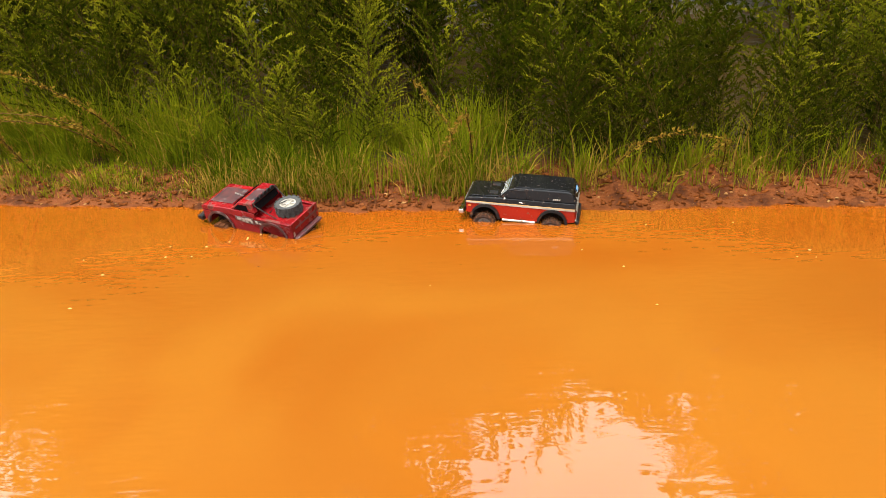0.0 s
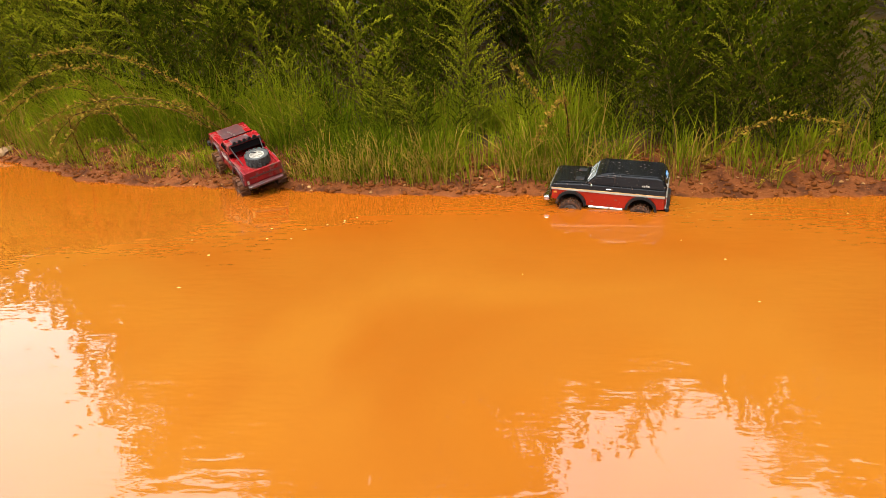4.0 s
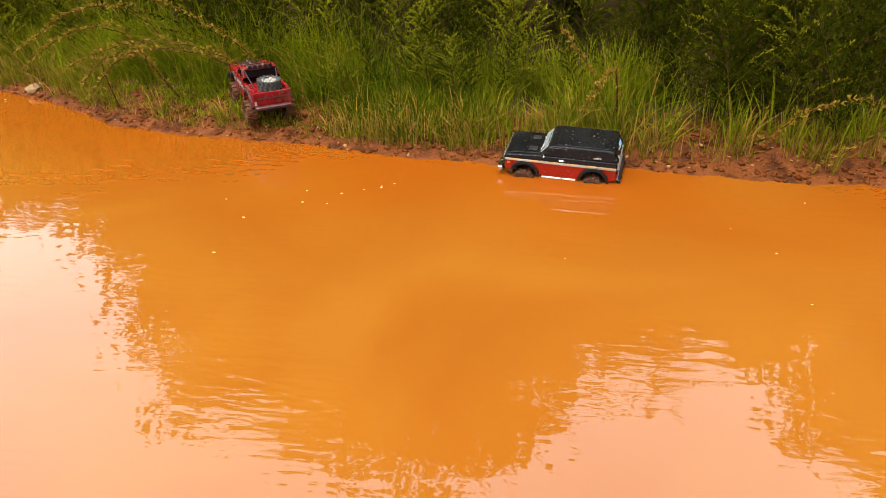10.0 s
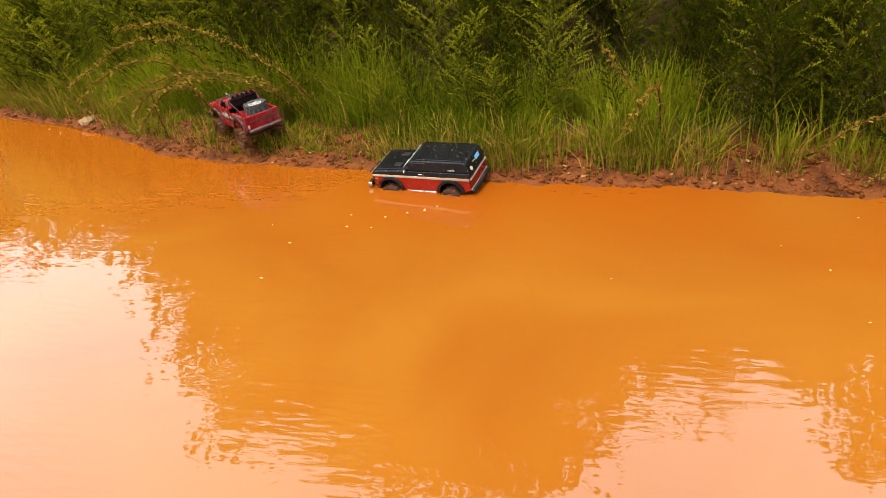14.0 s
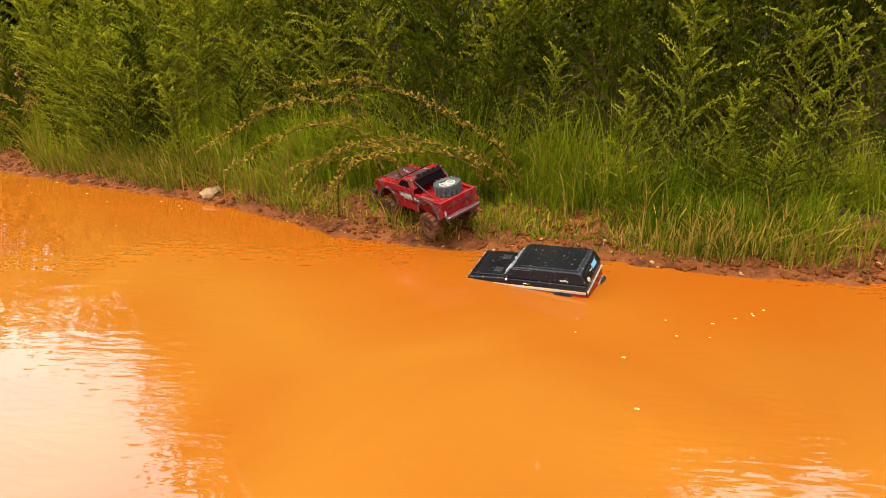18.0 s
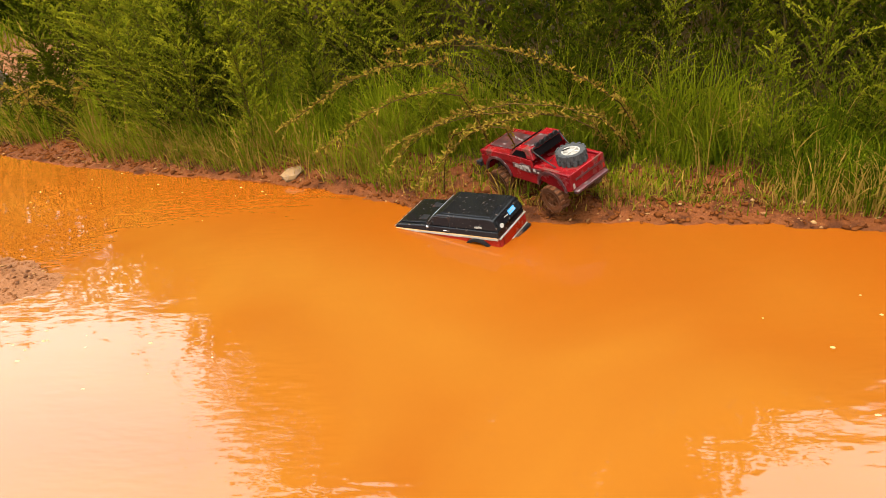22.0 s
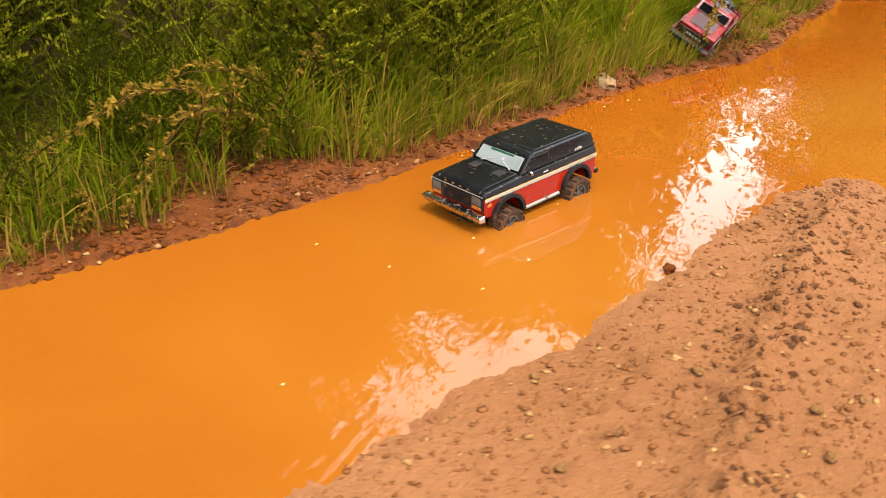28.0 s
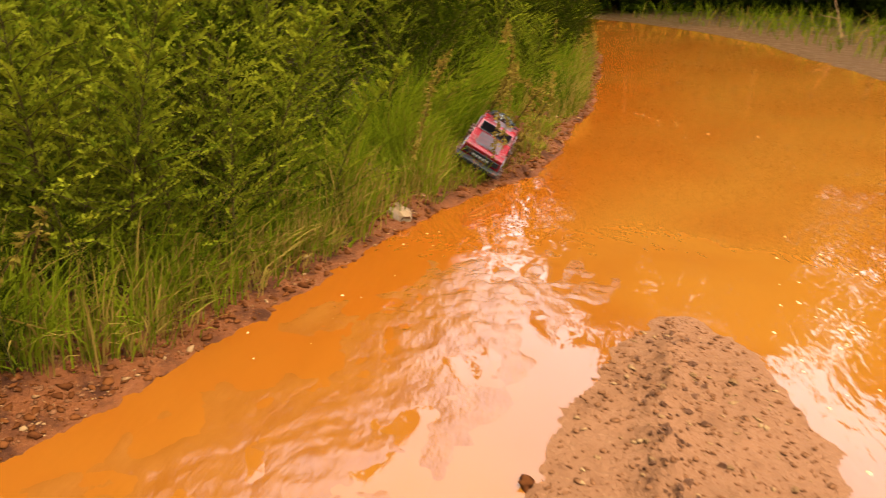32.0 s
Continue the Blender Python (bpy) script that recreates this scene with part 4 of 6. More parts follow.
# ---------------------------------------------------------------- how the trucks go
# seconds, x, y, z of the ground point, heading, nose up, lean to the right
WAGON = [
    (0, 0.4, 3.605, -0.068, 167, 3, -4), (1, 0.4, 3.605, -0.068, 167, 3, -4), (2, 0.4, 3.605, -0.068, 167, 3, -4), (3, 0.4, 3.605, -0.068, 167, 3, -4),
    (3.5, 0.396, 3.605, -0.068, 168, 3, -4), (5.5, 0.129, 3.678, -0.065, 170.22, 1.389, -8.974), (6, 0.122, 3.683, -0.065, 171.22, 1.389, -8.974), (6.5, 0.096, 3.693, -0.065, 171.22, 1.389, -8.974),
    (7, 0.061, 3.698, -0.065, 171.22, 1.389, -8.974), (7.5, 0.011, 3.7, -0.065, 171.22, 1.389, -8.974), (8, -0.01, 3.7, -0.065, 172.22, 1.389, -8.974), (9, -0.028, 3.698, -0.065, 172.22, 1.389, -8.974),
    (9.5, -0.038, 3.695, -0.065, 172.22, 1.389, -8.974), (10, -0.084, 3.693, -0.063, 172.22, 1.389, -8.974), (10.5, -0.136, 3.69, -0.061, 172.22, 1.389, -8.974), (11, -0.214, 3.69, -0.058, 172.22, 1.189, -8.974),
    (11.5, -0.301, 3.693, -0.055, 172.22, 0.889, -8.974), (12, -0.381, 3.703, -0.051, 171.22, 0.489, -8.974), (12.5, -0.476, 3.723, -0.048, 170.22, 0.189, -8.974), (13, -0.616, 3.753, -0.045, 169.22, -0.211, -8.974),
    (13.5, -0.786, 3.753, -0.06, 169.22, -0.911, -8.974), (14, -0.971, 3.743, -0.065, 169.22, -1.811, -8.974), (14.5, -1.166, 3.752, -0.082, 169.57, -5.181, -8.833), (15, -1.346, 3.726, -0.104, 168.921, -2.65, -8.692),
    (15.5, -1.455, 3.70, -0.115, 165, -2, -7), (17.5, -1.644, 3.668, -0.136, 161.3, -3.5, -10), (18, -1.765, 3.707, -0.136, 160, -4, -10), (18.5, -1.868, 3.747, -0.137, 158.5, -4.5, -10),
    (19, -1.966, 3.793, -0.138, 157, -4.5, -10), (20, -2.165, 3.863, -0.139, 155.5, -4.5, -10), (21, -2.385, 3.92, -0.138, 153.8, -4.5, -10), (21.5, -2.54, 3.975, -0.135, 153, -4.5, -9),
    (22, -2.68, 4.025, -0.129, 152, -4.5, -8), (22.5, -2.786, 4.015, -0.090, 151.104, -3, -8), (23, -2.858, 4.002, -0.060, 152.586, -1, -7), (24, -3.191, 4.122, -0.059, 148.551, -2.188, -7.264),
    (24.5, -3.334, 4.207, -0.055, 149.551, -2.388, -7.264), (26.5, -4.334, 4.384, -0.066, 160.571, -1.305, -1.46), (27, -4.544, 4.474, -0.060, 160.571, -0.305, -1.46), (27.5, -4.824, 4.539, -0.056, 158.571, -0.805, -1.46),
    (28, -5.037, 4.633, -0.054, 158.017, -1.644, -0.252), (28.5, -5.413, 4.716, -0.022, 158.512, -0.061, 1.909), (28.7, -5.634, 4.819, -0.004, 150.922, 0.699, 3.027), (29, -6.157, 5.099, 0.007, 138.038, 0.837, 4.704),
    (29.2, -6.61, 5.354, -0.008, 141.623, -0.198, 2.823), (29.5, -7.4, 5.8, -0.02, 150, 0, 0), (30, -8.6, 6.25, 0.03, 152, 0, 0), (31, -9.6, 7.2, 0.12, 130, 0, 0),
    (32, -9.8, 7.9, 0.14, 110, 0, 0),
]
# seconds, x, y, z, heading, nose up, lean to the right
PICKUP = [
    (0, -0.893, 3.612, -0.08, 151.5, 2.5, -14), (0.5, -0.967, 3.631, -0.076, 151.45, 1, -10.7), (1, -1.031, 3.626, -0.071, 150.4, 0.5, -7.4), (1.5, -1.136, 3.661, -0.064, 149.35, 0, -6.1),
    (2, -1.27, 3.725, -0.042, 146.3, 0.5, -4.8), (2.5, -1.353, 3.803, -0.033, 143.562, 3.425, -8.137), (3, -1.486, 3.891, -0.014, 140.825, 6.35, -11.475), (3.5, -1.58, 4.009, 0.015, 136.088, 9.275, -10.812),
    (5.5, -1.723, 4.08, 0.041, 115.138, 14.975, -2.162), (6, -1.756, 4.168, 0.06, 115.4, 13.9, -4.5), (6.5, -1.796, 4.241, 0.078, 115.267, 5.983, -4.167), (7, -1.845, 4.334, 0.092, 117.133, 1.067, -2.833),
    (7.5, -1.874, 4.297, 0.09, 118, 0.15, -0.5), (9, -1.868, 4.247, 0.088, 121, 2, 5), (10, -1.838, 4.232, 0.086, 125, 3.5, 0.5), (10.5, -1.836, 4.1, 0.09, 129.512, 4.375, -1.188),
    (11, -1.833, 4.072, 0.087, 129.15, 3.7, -2.75), (11.5, -1.871, 4.113, 0.083, 128.787, 3.025, -3.312), (12, -1.918, 4.134, 0.08, 130.425, 1.35, -3.875), (12.5, -2.006, 4.195, 0.086, 132.062, -0.325, -5.438),
    (13, -2.063, 4.216, 0.083, 132.7, -1, -6), (13.5, -2.121, 4.251, 0.083, 135.892, -1.733, -6.79), (14, -2.188, 4.225, 0.084, 138.083, -2.467, -6.581), (14.5, -2.236, 4.229, 0.074, 132.275, -3.2, -11.371),
    (15.5, -2.261, 4.239, 0.075, 132.658, -2.667, -12.952), (17.5, -2.291, 4.216, 0.077, 133.425, -1.6, -12.114), (22, -2.305, 4.21, 0.078, 134, -0.8, -12.3), (24.5, -2.25, 4.28, 0.078, 134, -0.8, -15),
    (26.5, -2.4, 4.39, 0.07, 158, 1, -22), (27, -2.47, 4.42, 0.06, 164, -2, -24), (27.5, -2.58, 4.445, 0.045, 170, -5, -27), (28, -2.68, 4.455, 0.032, 173, -6, -28),
    (28.5, -2.74, 4.455, 0.03, 174, -6, -28), (32, -2.74, 4.455, 0.03, 174, -6, -28),
]


# ---------------------------------------------------------------- plants
rng = np.random.RandomState(11)
PARK = np.array([(-2.33, 4.32), (-2.22, 4.24), (-2.46, 4.42), (-2.6, 4.45), (-2.75, 4.47), (-1.9, 4.30), (-1.75, 4.05), (-1.55, 3.98)])


def blades_mesh(name, px, py, pz, h, lean, bend, width, dry, *mats):
    """Curved, tapering blades in one mesh."""
    n = len(px)
    a = rng.uniform(0, 6.283, n)
    wx_, wy_ = np.cos(a), np.sin(a)
    lx, ly = np.cos(lean), np.sin(lean)
    rows = []
    for t, w in ((0.0, 0.8), (0.4, 1.0), (0.75, 0.65)):
        cx = px + lx * h * bend * t * t
        cy = py + ly * h * bend * t * t
        cz = pz + h * (t - 0.35 * bend * t * t)
        rows += [np.stack([cx - wx_ * width * w, cy - wy_ * width * w, cz], -1), np.stack([cx + wx_ * width * w, cy + wy_ * width * w, cz], -1)]
    rows.append(np.stack([px + lx * h * bend, py + ly * h * bend, pz + h * (1 - 0.35 * bend)], -1))
    verts = np.stack(rows, 1).reshape(-1, 3)
    b = (np.arange(n) * 7)[:, None]
    loops = np.concatenate([b + np.array([[0, 1, 3, 2, 2, 3, 5, 4, 4, 5, 6]])], 1).ravel()
    counts = np.tile([4, 4, 3], n)
    return arrays_mesh(name, verts, loops, counts, *mats, index=np.repeat(dry.astype(int), 3))


def north_points(n, x0, x1, d0, d1, power=1.0):
    x = rng.uniform(x0, x1, n)
    d = d0 + (d1 - d0) * rng.uniform(0, 1, n) ** power
    return x, north_shore(x) + d


def west_limit(y):
    """Tall growth stops at the dirt track."""
    return -4.9 - 0.60 * (y - 5.3)


# bank grass: tufts of blades, thinner and drier towards the mud
tx, ty = north_points(6800, -6.9, 6.0, 0.10, 0.85, 1.15)
td = ty - north_shore(tx)
keep = (rng.uniform(0, 1, len(tx)) < np.clip((td - 0.05) / 0.13, 0.16, 1)) & ((tx > west_limit(ty) - 0.2) | ((tx < -5.4) & (td < 0.48)))
keep &= rng.uniform(0, 1, len(tx)) < np.clip(0.75 + 0.9 * grain(tx, ty, 3.3, 61), 0.15, 1)
keep &= rng.uniform(0, 1, len(tx)) < np.where(tx > 0.40, np.where(td < 0.4, 0.30, 0.06), np.where(tx < -5.4, 0.6, 1))
tx, ty, td = tx[keep], ty[keep], td[keep]
tall = np.clip(0.10 + 0.36 * td, 0.10, 0.32) * rng.uniform(0.55, 1.35, len(tx)) * (1.05 + 0.45 * grain(tx, ty, 2.1, 62))
crush = np.min(np.hypot(tx[:, None] - PARK[:, 0], ty[:, None] - PARK[:, 1]), 1)
tall = np.where(crush < 0.17, 0.06, np.where(crush < 0.30, tall * 0.6, tall))
per = 18
bx = np.repeat(tx, per) + rng.normal(0, 0.035, len(tx) * per)
by = np.repeat(ty, per) + rng.normal(0, 0.035, len(tx) * per)
bh = np.repeat(tall, per) * rng.uniform(0.40, 1.3, len(bx))
ok = by - north_shore(bx) > 0.06
bx, by, bh = bx[ok], by[ok], bh[ok]
out = np.arctan2(by - np.repeat(ty, per)[ok], bx - np.repeat(tx, per)[ok])
bd = by - north_shore(bx)
dry = rng.uniform(0, 1, len(bx)) < np.where(bd < 0.22, 0.48, np.where(bd < 0.40, 0.20, 0.06))
lean_ = np.where(rng.uniform(0, 1, len(bx)) < 0.3, -1.57 + rng.normal(0, 0.6, len(bx)), out)
grass = new("grass", blades_mesh("grass", bx, by, height(bx, by) - 0.01, bh, lean_, 0.10 + 0.95 * rng.uniform(0, 1, len(bx)) ** 1.6, rng.uniform(0.0015, 0.0038, len(bx)), dry, M_grass, M_dry))
tagged(grass, "tall green bank grass mixed with dry straw", "grass", kind="stuff")

# field beyond the dirt track and strips round the far shore
fx_ = np.r_[rng.uniform(-14, -5.4, 9000), rng.uniform(5.5, 13, 2200), rng.uniform(1.5, 9, 700)]
fy_ = np.r_[rng.uniform(8.3, 13.5, 9000), rng.uniform(-1, 8, 2200), rng.uniform(-2.0, 0.9, 700)]
fd = shore_distance(fx_, fy_)
ok = (fd > np.where(fx_ > 0, 0.5, 0.3)) & ~((fx_ < 0) & (fy_ < 8.6 + 0.3 * np.abs(fx_ + 8)))
fx_, fy_ = fx_[ok], fy_[ok]
field = new("field_grass", blades_mesh("field_grass", fx_, fy_, height(fx_, fy_) - 0.01, rng.uniform(0.10, 0.42, len(fx_)), rng.uniform(0, 6.28, len(fx_)), rng.uniform(0.1, 0.7, len(fx_)), rng.uniform(0.005, 0.011, len(fx_)), rng.uniform(0, 1, len(fx_)) < 0.12, M_grass, M_dry))
tagged(field, "rough green grass beyond the track", "grass", kind="stuff")


class Twigs:
    """Collects thin three-sided twigs and small leaves as arrays."""

    def __init__(self):
        self.tv, self.tf, self.lv, self.lf, self.lt = [], [], [], [], []

    def twig(self, pts, r0, r1):
        base = len(self.tv)
        k = len(pts)
        for j, p in enumerate(pts):
            d = (pts[min(j + 1, k - 1)] - pts[max(j - 1, 0)])
            d = d / (np.linalg.norm(d) + 1e-9)
            u = np.cross(d, (0.3, 0.5, 0.81))
            u = u / (np.linalg.norm(u) + 1e-9)
            w = np.cross(d, u)
            r = r0 + (r1 - r0) * j / (k - 1)
            for a in (0, 2.094, 4.189):
                self.tv.append(p + r * (math.cos(a) * u + math.sin(a) * w))
        for j in range(k - 1):
            for c in range(3):
                a, b = base + 3 * j + c, base + 3 * j + (c + 1) % 3
                self.tf.append((a, b, b + 3, a + 3))

    def leaf(self, p, way, size, width, tone=0.3):
        self.lt += [tone] * 4
        way = way / (np.linalg.norm(way) + 1e-9)
        s = np.cross(way, rng.normal(0, 1, 3))
        s = s / (np.linalg.norm(s) + 1e-9)
        b = len(self.lv)
        self.lv += [p, p + way * size * 0.5 + s * width, p + way * size, p + way * size * 0.5 - s * width]
        self.lf.append((b, b + 1, b + 2, b + 3))

    def meshes(self, name, stem_mat, leaf_mat):
        s = arrays_mesh(name + "_stem", np.array(self.tv), np.array(self.tf).ravel(), np.full(len(self.tf), 4), stem_mat)
        l = arrays_mesh(name + "_leaves", np.array(self.lv), np.array(self.lf).ravel(), np.full(len(self.lf), 4), leaf_mat)
        l.attributes.new("tone", "FLOAT", "POINT").data.foreach_set("value", np.array(self.lt, np.float32))
        return s, l


def weed(tall, branches, leaves, tilt, size=0.036, leaf_mat=M_leaf):
    """A feathery upright weed: one stem, rising side twigs, many narrow leaves."""
    g = Twigs()
    lean = rng.uniform(0, 6.28)
    tip = np.array([math.cos(lean) * tilt * tall, math.sin(lean) * tilt * tall, tall])
    spine = lambda t: np.array([tip[0] * t * t, tip[1] * t * t, tall * (t - 0.12 * tilt * t * t)])
    g.twig([spine(t) for t in np.linspace(0, 1, 15)], 0.006, 0.0015)
    for k in range(branches):
        t = 0.06 + 0.93 * (k + rng.uniform(0, 1)) / branches
        a = 2.4 * k + rng.uniform(-0.5, 0.5)
        length = tall * (0.10 + 0.30 * (1 - t)) * rng.uniform(0.55, 1.3)
        p0 = spine(t)
        way = np.array([math.cos(a), math.sin(a), rng.uniform(0.9, 2.4)])
        way = way / np.linalg.norm(way)
        droop = np.array([math.cos(a), math.sin(a), -0.6]) * 0.30 * length
        fresh = rng.uniform(0.05, 1) ** 1.3
        pts = [p0 + way * length * s + droop * s * s for s in (0, 0.35, 0.7, 1.0)]
        first, ring = len(g.tv), 3 * int(round(t * 14))
        g.twig(pts, 0.0026, 0.0008)
        g.tf.append((ring, ring + 1, first + 1, first))
        for j in range(leaves):
            s = 0.10 + 0.90 * (j + rng.uniform(0, 1)) / leaves
            p = p0 + way * length * s + droop * s * s
            # tips pale as young growth; inner leaves darkened to paint in shaded gaps
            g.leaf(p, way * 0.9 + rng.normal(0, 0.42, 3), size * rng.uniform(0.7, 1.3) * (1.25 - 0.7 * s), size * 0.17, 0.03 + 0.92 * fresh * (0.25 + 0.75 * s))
    return g.meshes("weed", M_stem, leaf_mat)


weed_kinds = []
for tall, nb, nl, ti in ((1.5, 42, 46, 0.12), (1.7, 46, 46, 0.25), (1.3, 38, 44, 0.32), (1.9, 50, 46, 0.18), (1.0, 34, 42, 0.42), (1.5, 42, 44, 0.08), (1.4, 42, 44, 0.20), (1.2, 38, 42, 0.36)):
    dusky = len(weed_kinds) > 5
    s, l = weed(tall, nb, nl, ti, 0.036, M_leaf_shaded if dusky else M_leaf)
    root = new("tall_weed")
    tagged(root, "dark green bushy weed, its leaf colour also holding the bank's shade" if dusky else "tall feathery green weed rooted in the bank grass", "weed", "weeds on the bank")
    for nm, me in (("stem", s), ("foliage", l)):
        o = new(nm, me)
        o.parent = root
    weed_kinds.append(root)



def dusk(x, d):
    """How many of the weeds at x, d metres up the bank, get the shade-darkened leaves."""
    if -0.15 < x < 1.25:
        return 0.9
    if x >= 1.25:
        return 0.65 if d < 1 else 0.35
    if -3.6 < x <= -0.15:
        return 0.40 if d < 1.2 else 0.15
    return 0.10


spots = []
for d0, d1, count, lo, hi, kinds in ((0.40, 0.75, 85, 0.30, 0.50, (2, 4, 5)), (0.20, 0.7, 1, 0.40, 0.75, (0, 2, 4, 5)), (0.7, 1.2, 120, 0.5, 0.8, (0, 2, 4, 5)), (1.1, 2.0, 120, 0.75, 1.1, (0, 1, 3, 5)), (1.9, 3.2, 100, 1.1, 1.6, (0, 1, 3)), (3.0, 5.0, 75, 1.4, 2.0, (0, 1, 3))):
    x, y = north_points(count, -6.4, 6.4, d0, d1)
    if count == 1:
        x1_, y1_ = north_points(46, -5.0, -3.9, d0, d1)
        x3_, y3_ = north_points(16, -5.7, -4.9, d0 + 0.2, d1 + 0.4)
        x2_, y2_ = north_points(105, 0.45, 5.0, d0 + 0.05, d1 + 0.1)
        x, y = np.r_[x1_, x2_, x3_], np.r_[y1_, y2_, y3_]
    for a, b in zip(x, y):
        if a > west_limit(b) + 0.1 and np.min(np.hypot(a - PARK[:, 0], b - PARK[:, 1])) > 0.28:
            if d0 > 0.3 and float(grain(np.array([a]), np.array([b]), 1.5, 63)[0]) < -0.42:
                continue
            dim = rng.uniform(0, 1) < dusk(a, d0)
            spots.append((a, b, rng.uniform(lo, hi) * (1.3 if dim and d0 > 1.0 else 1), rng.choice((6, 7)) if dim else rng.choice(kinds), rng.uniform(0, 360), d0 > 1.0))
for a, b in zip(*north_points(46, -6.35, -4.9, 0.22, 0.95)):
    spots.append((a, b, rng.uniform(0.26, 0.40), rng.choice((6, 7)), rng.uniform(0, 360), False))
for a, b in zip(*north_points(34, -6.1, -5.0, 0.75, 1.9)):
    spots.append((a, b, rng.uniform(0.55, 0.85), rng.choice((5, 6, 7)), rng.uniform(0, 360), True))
used = set()
back = {"stem": ([], []), "foliage": ([], []), "dark_foliage": ([], [])}
back_tone = {"foliage": [], "dark_foliage": []}
for a, b, s, k, turn, behind in spots:
    src = weed_kinds[k]
    m = pose(a, b, ground_at(a, b) - 0.02, rng.uniform(-13, 13), rng.uniform(-13, 13), turn)
    if behind:
        mm = np.array(m.to_3x3()) * s
        at_ = np.array(m.translation)
        for o in src.children:
            me = o.data
            v = np.empty(3 * len(me.vertices), np.float32)
            me.vertices.foreach_get("co", v)
            l_ = np.empty(len(me.loops), np.int32)
            me.loops.foreach_get("vertex_index", l_)
            heap = o.name.split(".")[0]
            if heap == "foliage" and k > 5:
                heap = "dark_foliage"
            vs, ls = back[heap]
            ls.append(l_ + sum(len(q) for q in vs))
            vs.append(v.reshape(-1, 3) @ mm.T + at_)
            if "tone" in me.attributes:
                tn = np.empty(len(me.vertices), np.float32)
                me.attributes["tone"].data.foreach_get("value", tn)
                back_tone[heap].append(tn)
        continue
    if k in used:
        ob = copy_thing(src, m)
    else:
        ob = src
        ob.matrix_basis = m
        used.add(k)
    ob.scale = (s, s, s)
for k, root in enumerate(weed_kinds):
    if k not in used:
        x, y = -1.4 + 0.7 * k, 5.4
        root.matrix_basis = pose(x, y, ground_at(x, y) - 0.02, 0, 0, 60 * k)
thicket = new("weed_thicket")
tagged(thicket, "dense thicket of tall feathery weeds behind the bank", "weeds", kind="stuff")
for nm, mat in (("stem", M_stem), ("foliage", M_leaf), ("dark_foliage", M_leaf_shaded)):
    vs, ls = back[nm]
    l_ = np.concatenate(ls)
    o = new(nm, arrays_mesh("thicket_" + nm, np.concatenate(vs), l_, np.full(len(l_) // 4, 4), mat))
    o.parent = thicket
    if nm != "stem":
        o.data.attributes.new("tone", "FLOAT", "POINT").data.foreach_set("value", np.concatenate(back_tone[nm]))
    o["kind"] = "stuff"


def spray(points, size=0.024, leaves=300, dense=1.0):
    """A drooping, arching branch with short twigs and dry yellowish leaves; its foot runs down into the grass."""
    pts = np.array(points, float)
    g = Twigs()
    k = np.linspace(0, 1, len(pts))
    at = lambda t: np.array([np.interp(t, k, pts[:, c]) for c in range(3)])
    line = np.linspace(0, 1, 9)
    soft = [sum(at(min(1, max(0, t + o))) * w for o, w in ((-0.08, 0.25), (0, 0.5), (0.08, 0.25))) for t in line]
    g.twig(soft, 0.0050, 0.0014)
    full = np.linalg.norm(np.diff(pts, axis=0), axis=1).sum()
    n = max(10, int(full * 70 * dense))
    for j in range(n):
        t = 0.10 + 0.90 * (j + rng.uniform(0, 1)) / n
        p0 = at(t)
        d = at(min(1, t + 0.05)) - at(max(0, t - 0.05))
        d = d / (np.linalg.norm(d) + 1e-9)
        way = d * 0.9 + rng.normal(0, 0.5, 3) + np.array([0, 0, 0.15])
        way = way / np.linalg.norm(way)
        length = rng.uniform(0.012, 0.042) * (1.15 - 0.6 * t)
        g.twig([p0, p0 + way * length * 0.5, p0 + way * length], 0.0012, 0.0006)
        for i_ in range(6):
            s = rng.uniform(0.05, 1)
            g.leaf(p0 + way * length * s, way + rng.normal(0, 0.5, 3), size * rng.uniform(0.6, 1.2), size * 0.17)
    root = new("arching_branch")
    s, l = g.meshes("branch", M_spray_stem, M_spray)
    for nm, me in (("stem", s), ("foliage", l)):
        o = new(nm, me)
        o.parent = root
    return tagged(root, "arching weed branch with yellow-brown dry leaves", "branch", "arching branches over the bank")


def foot(p, dx, dy):
    x, y = p[0] + dx, p[1] + dy
    return (x, y, ground_at(x, y) - 0.01)


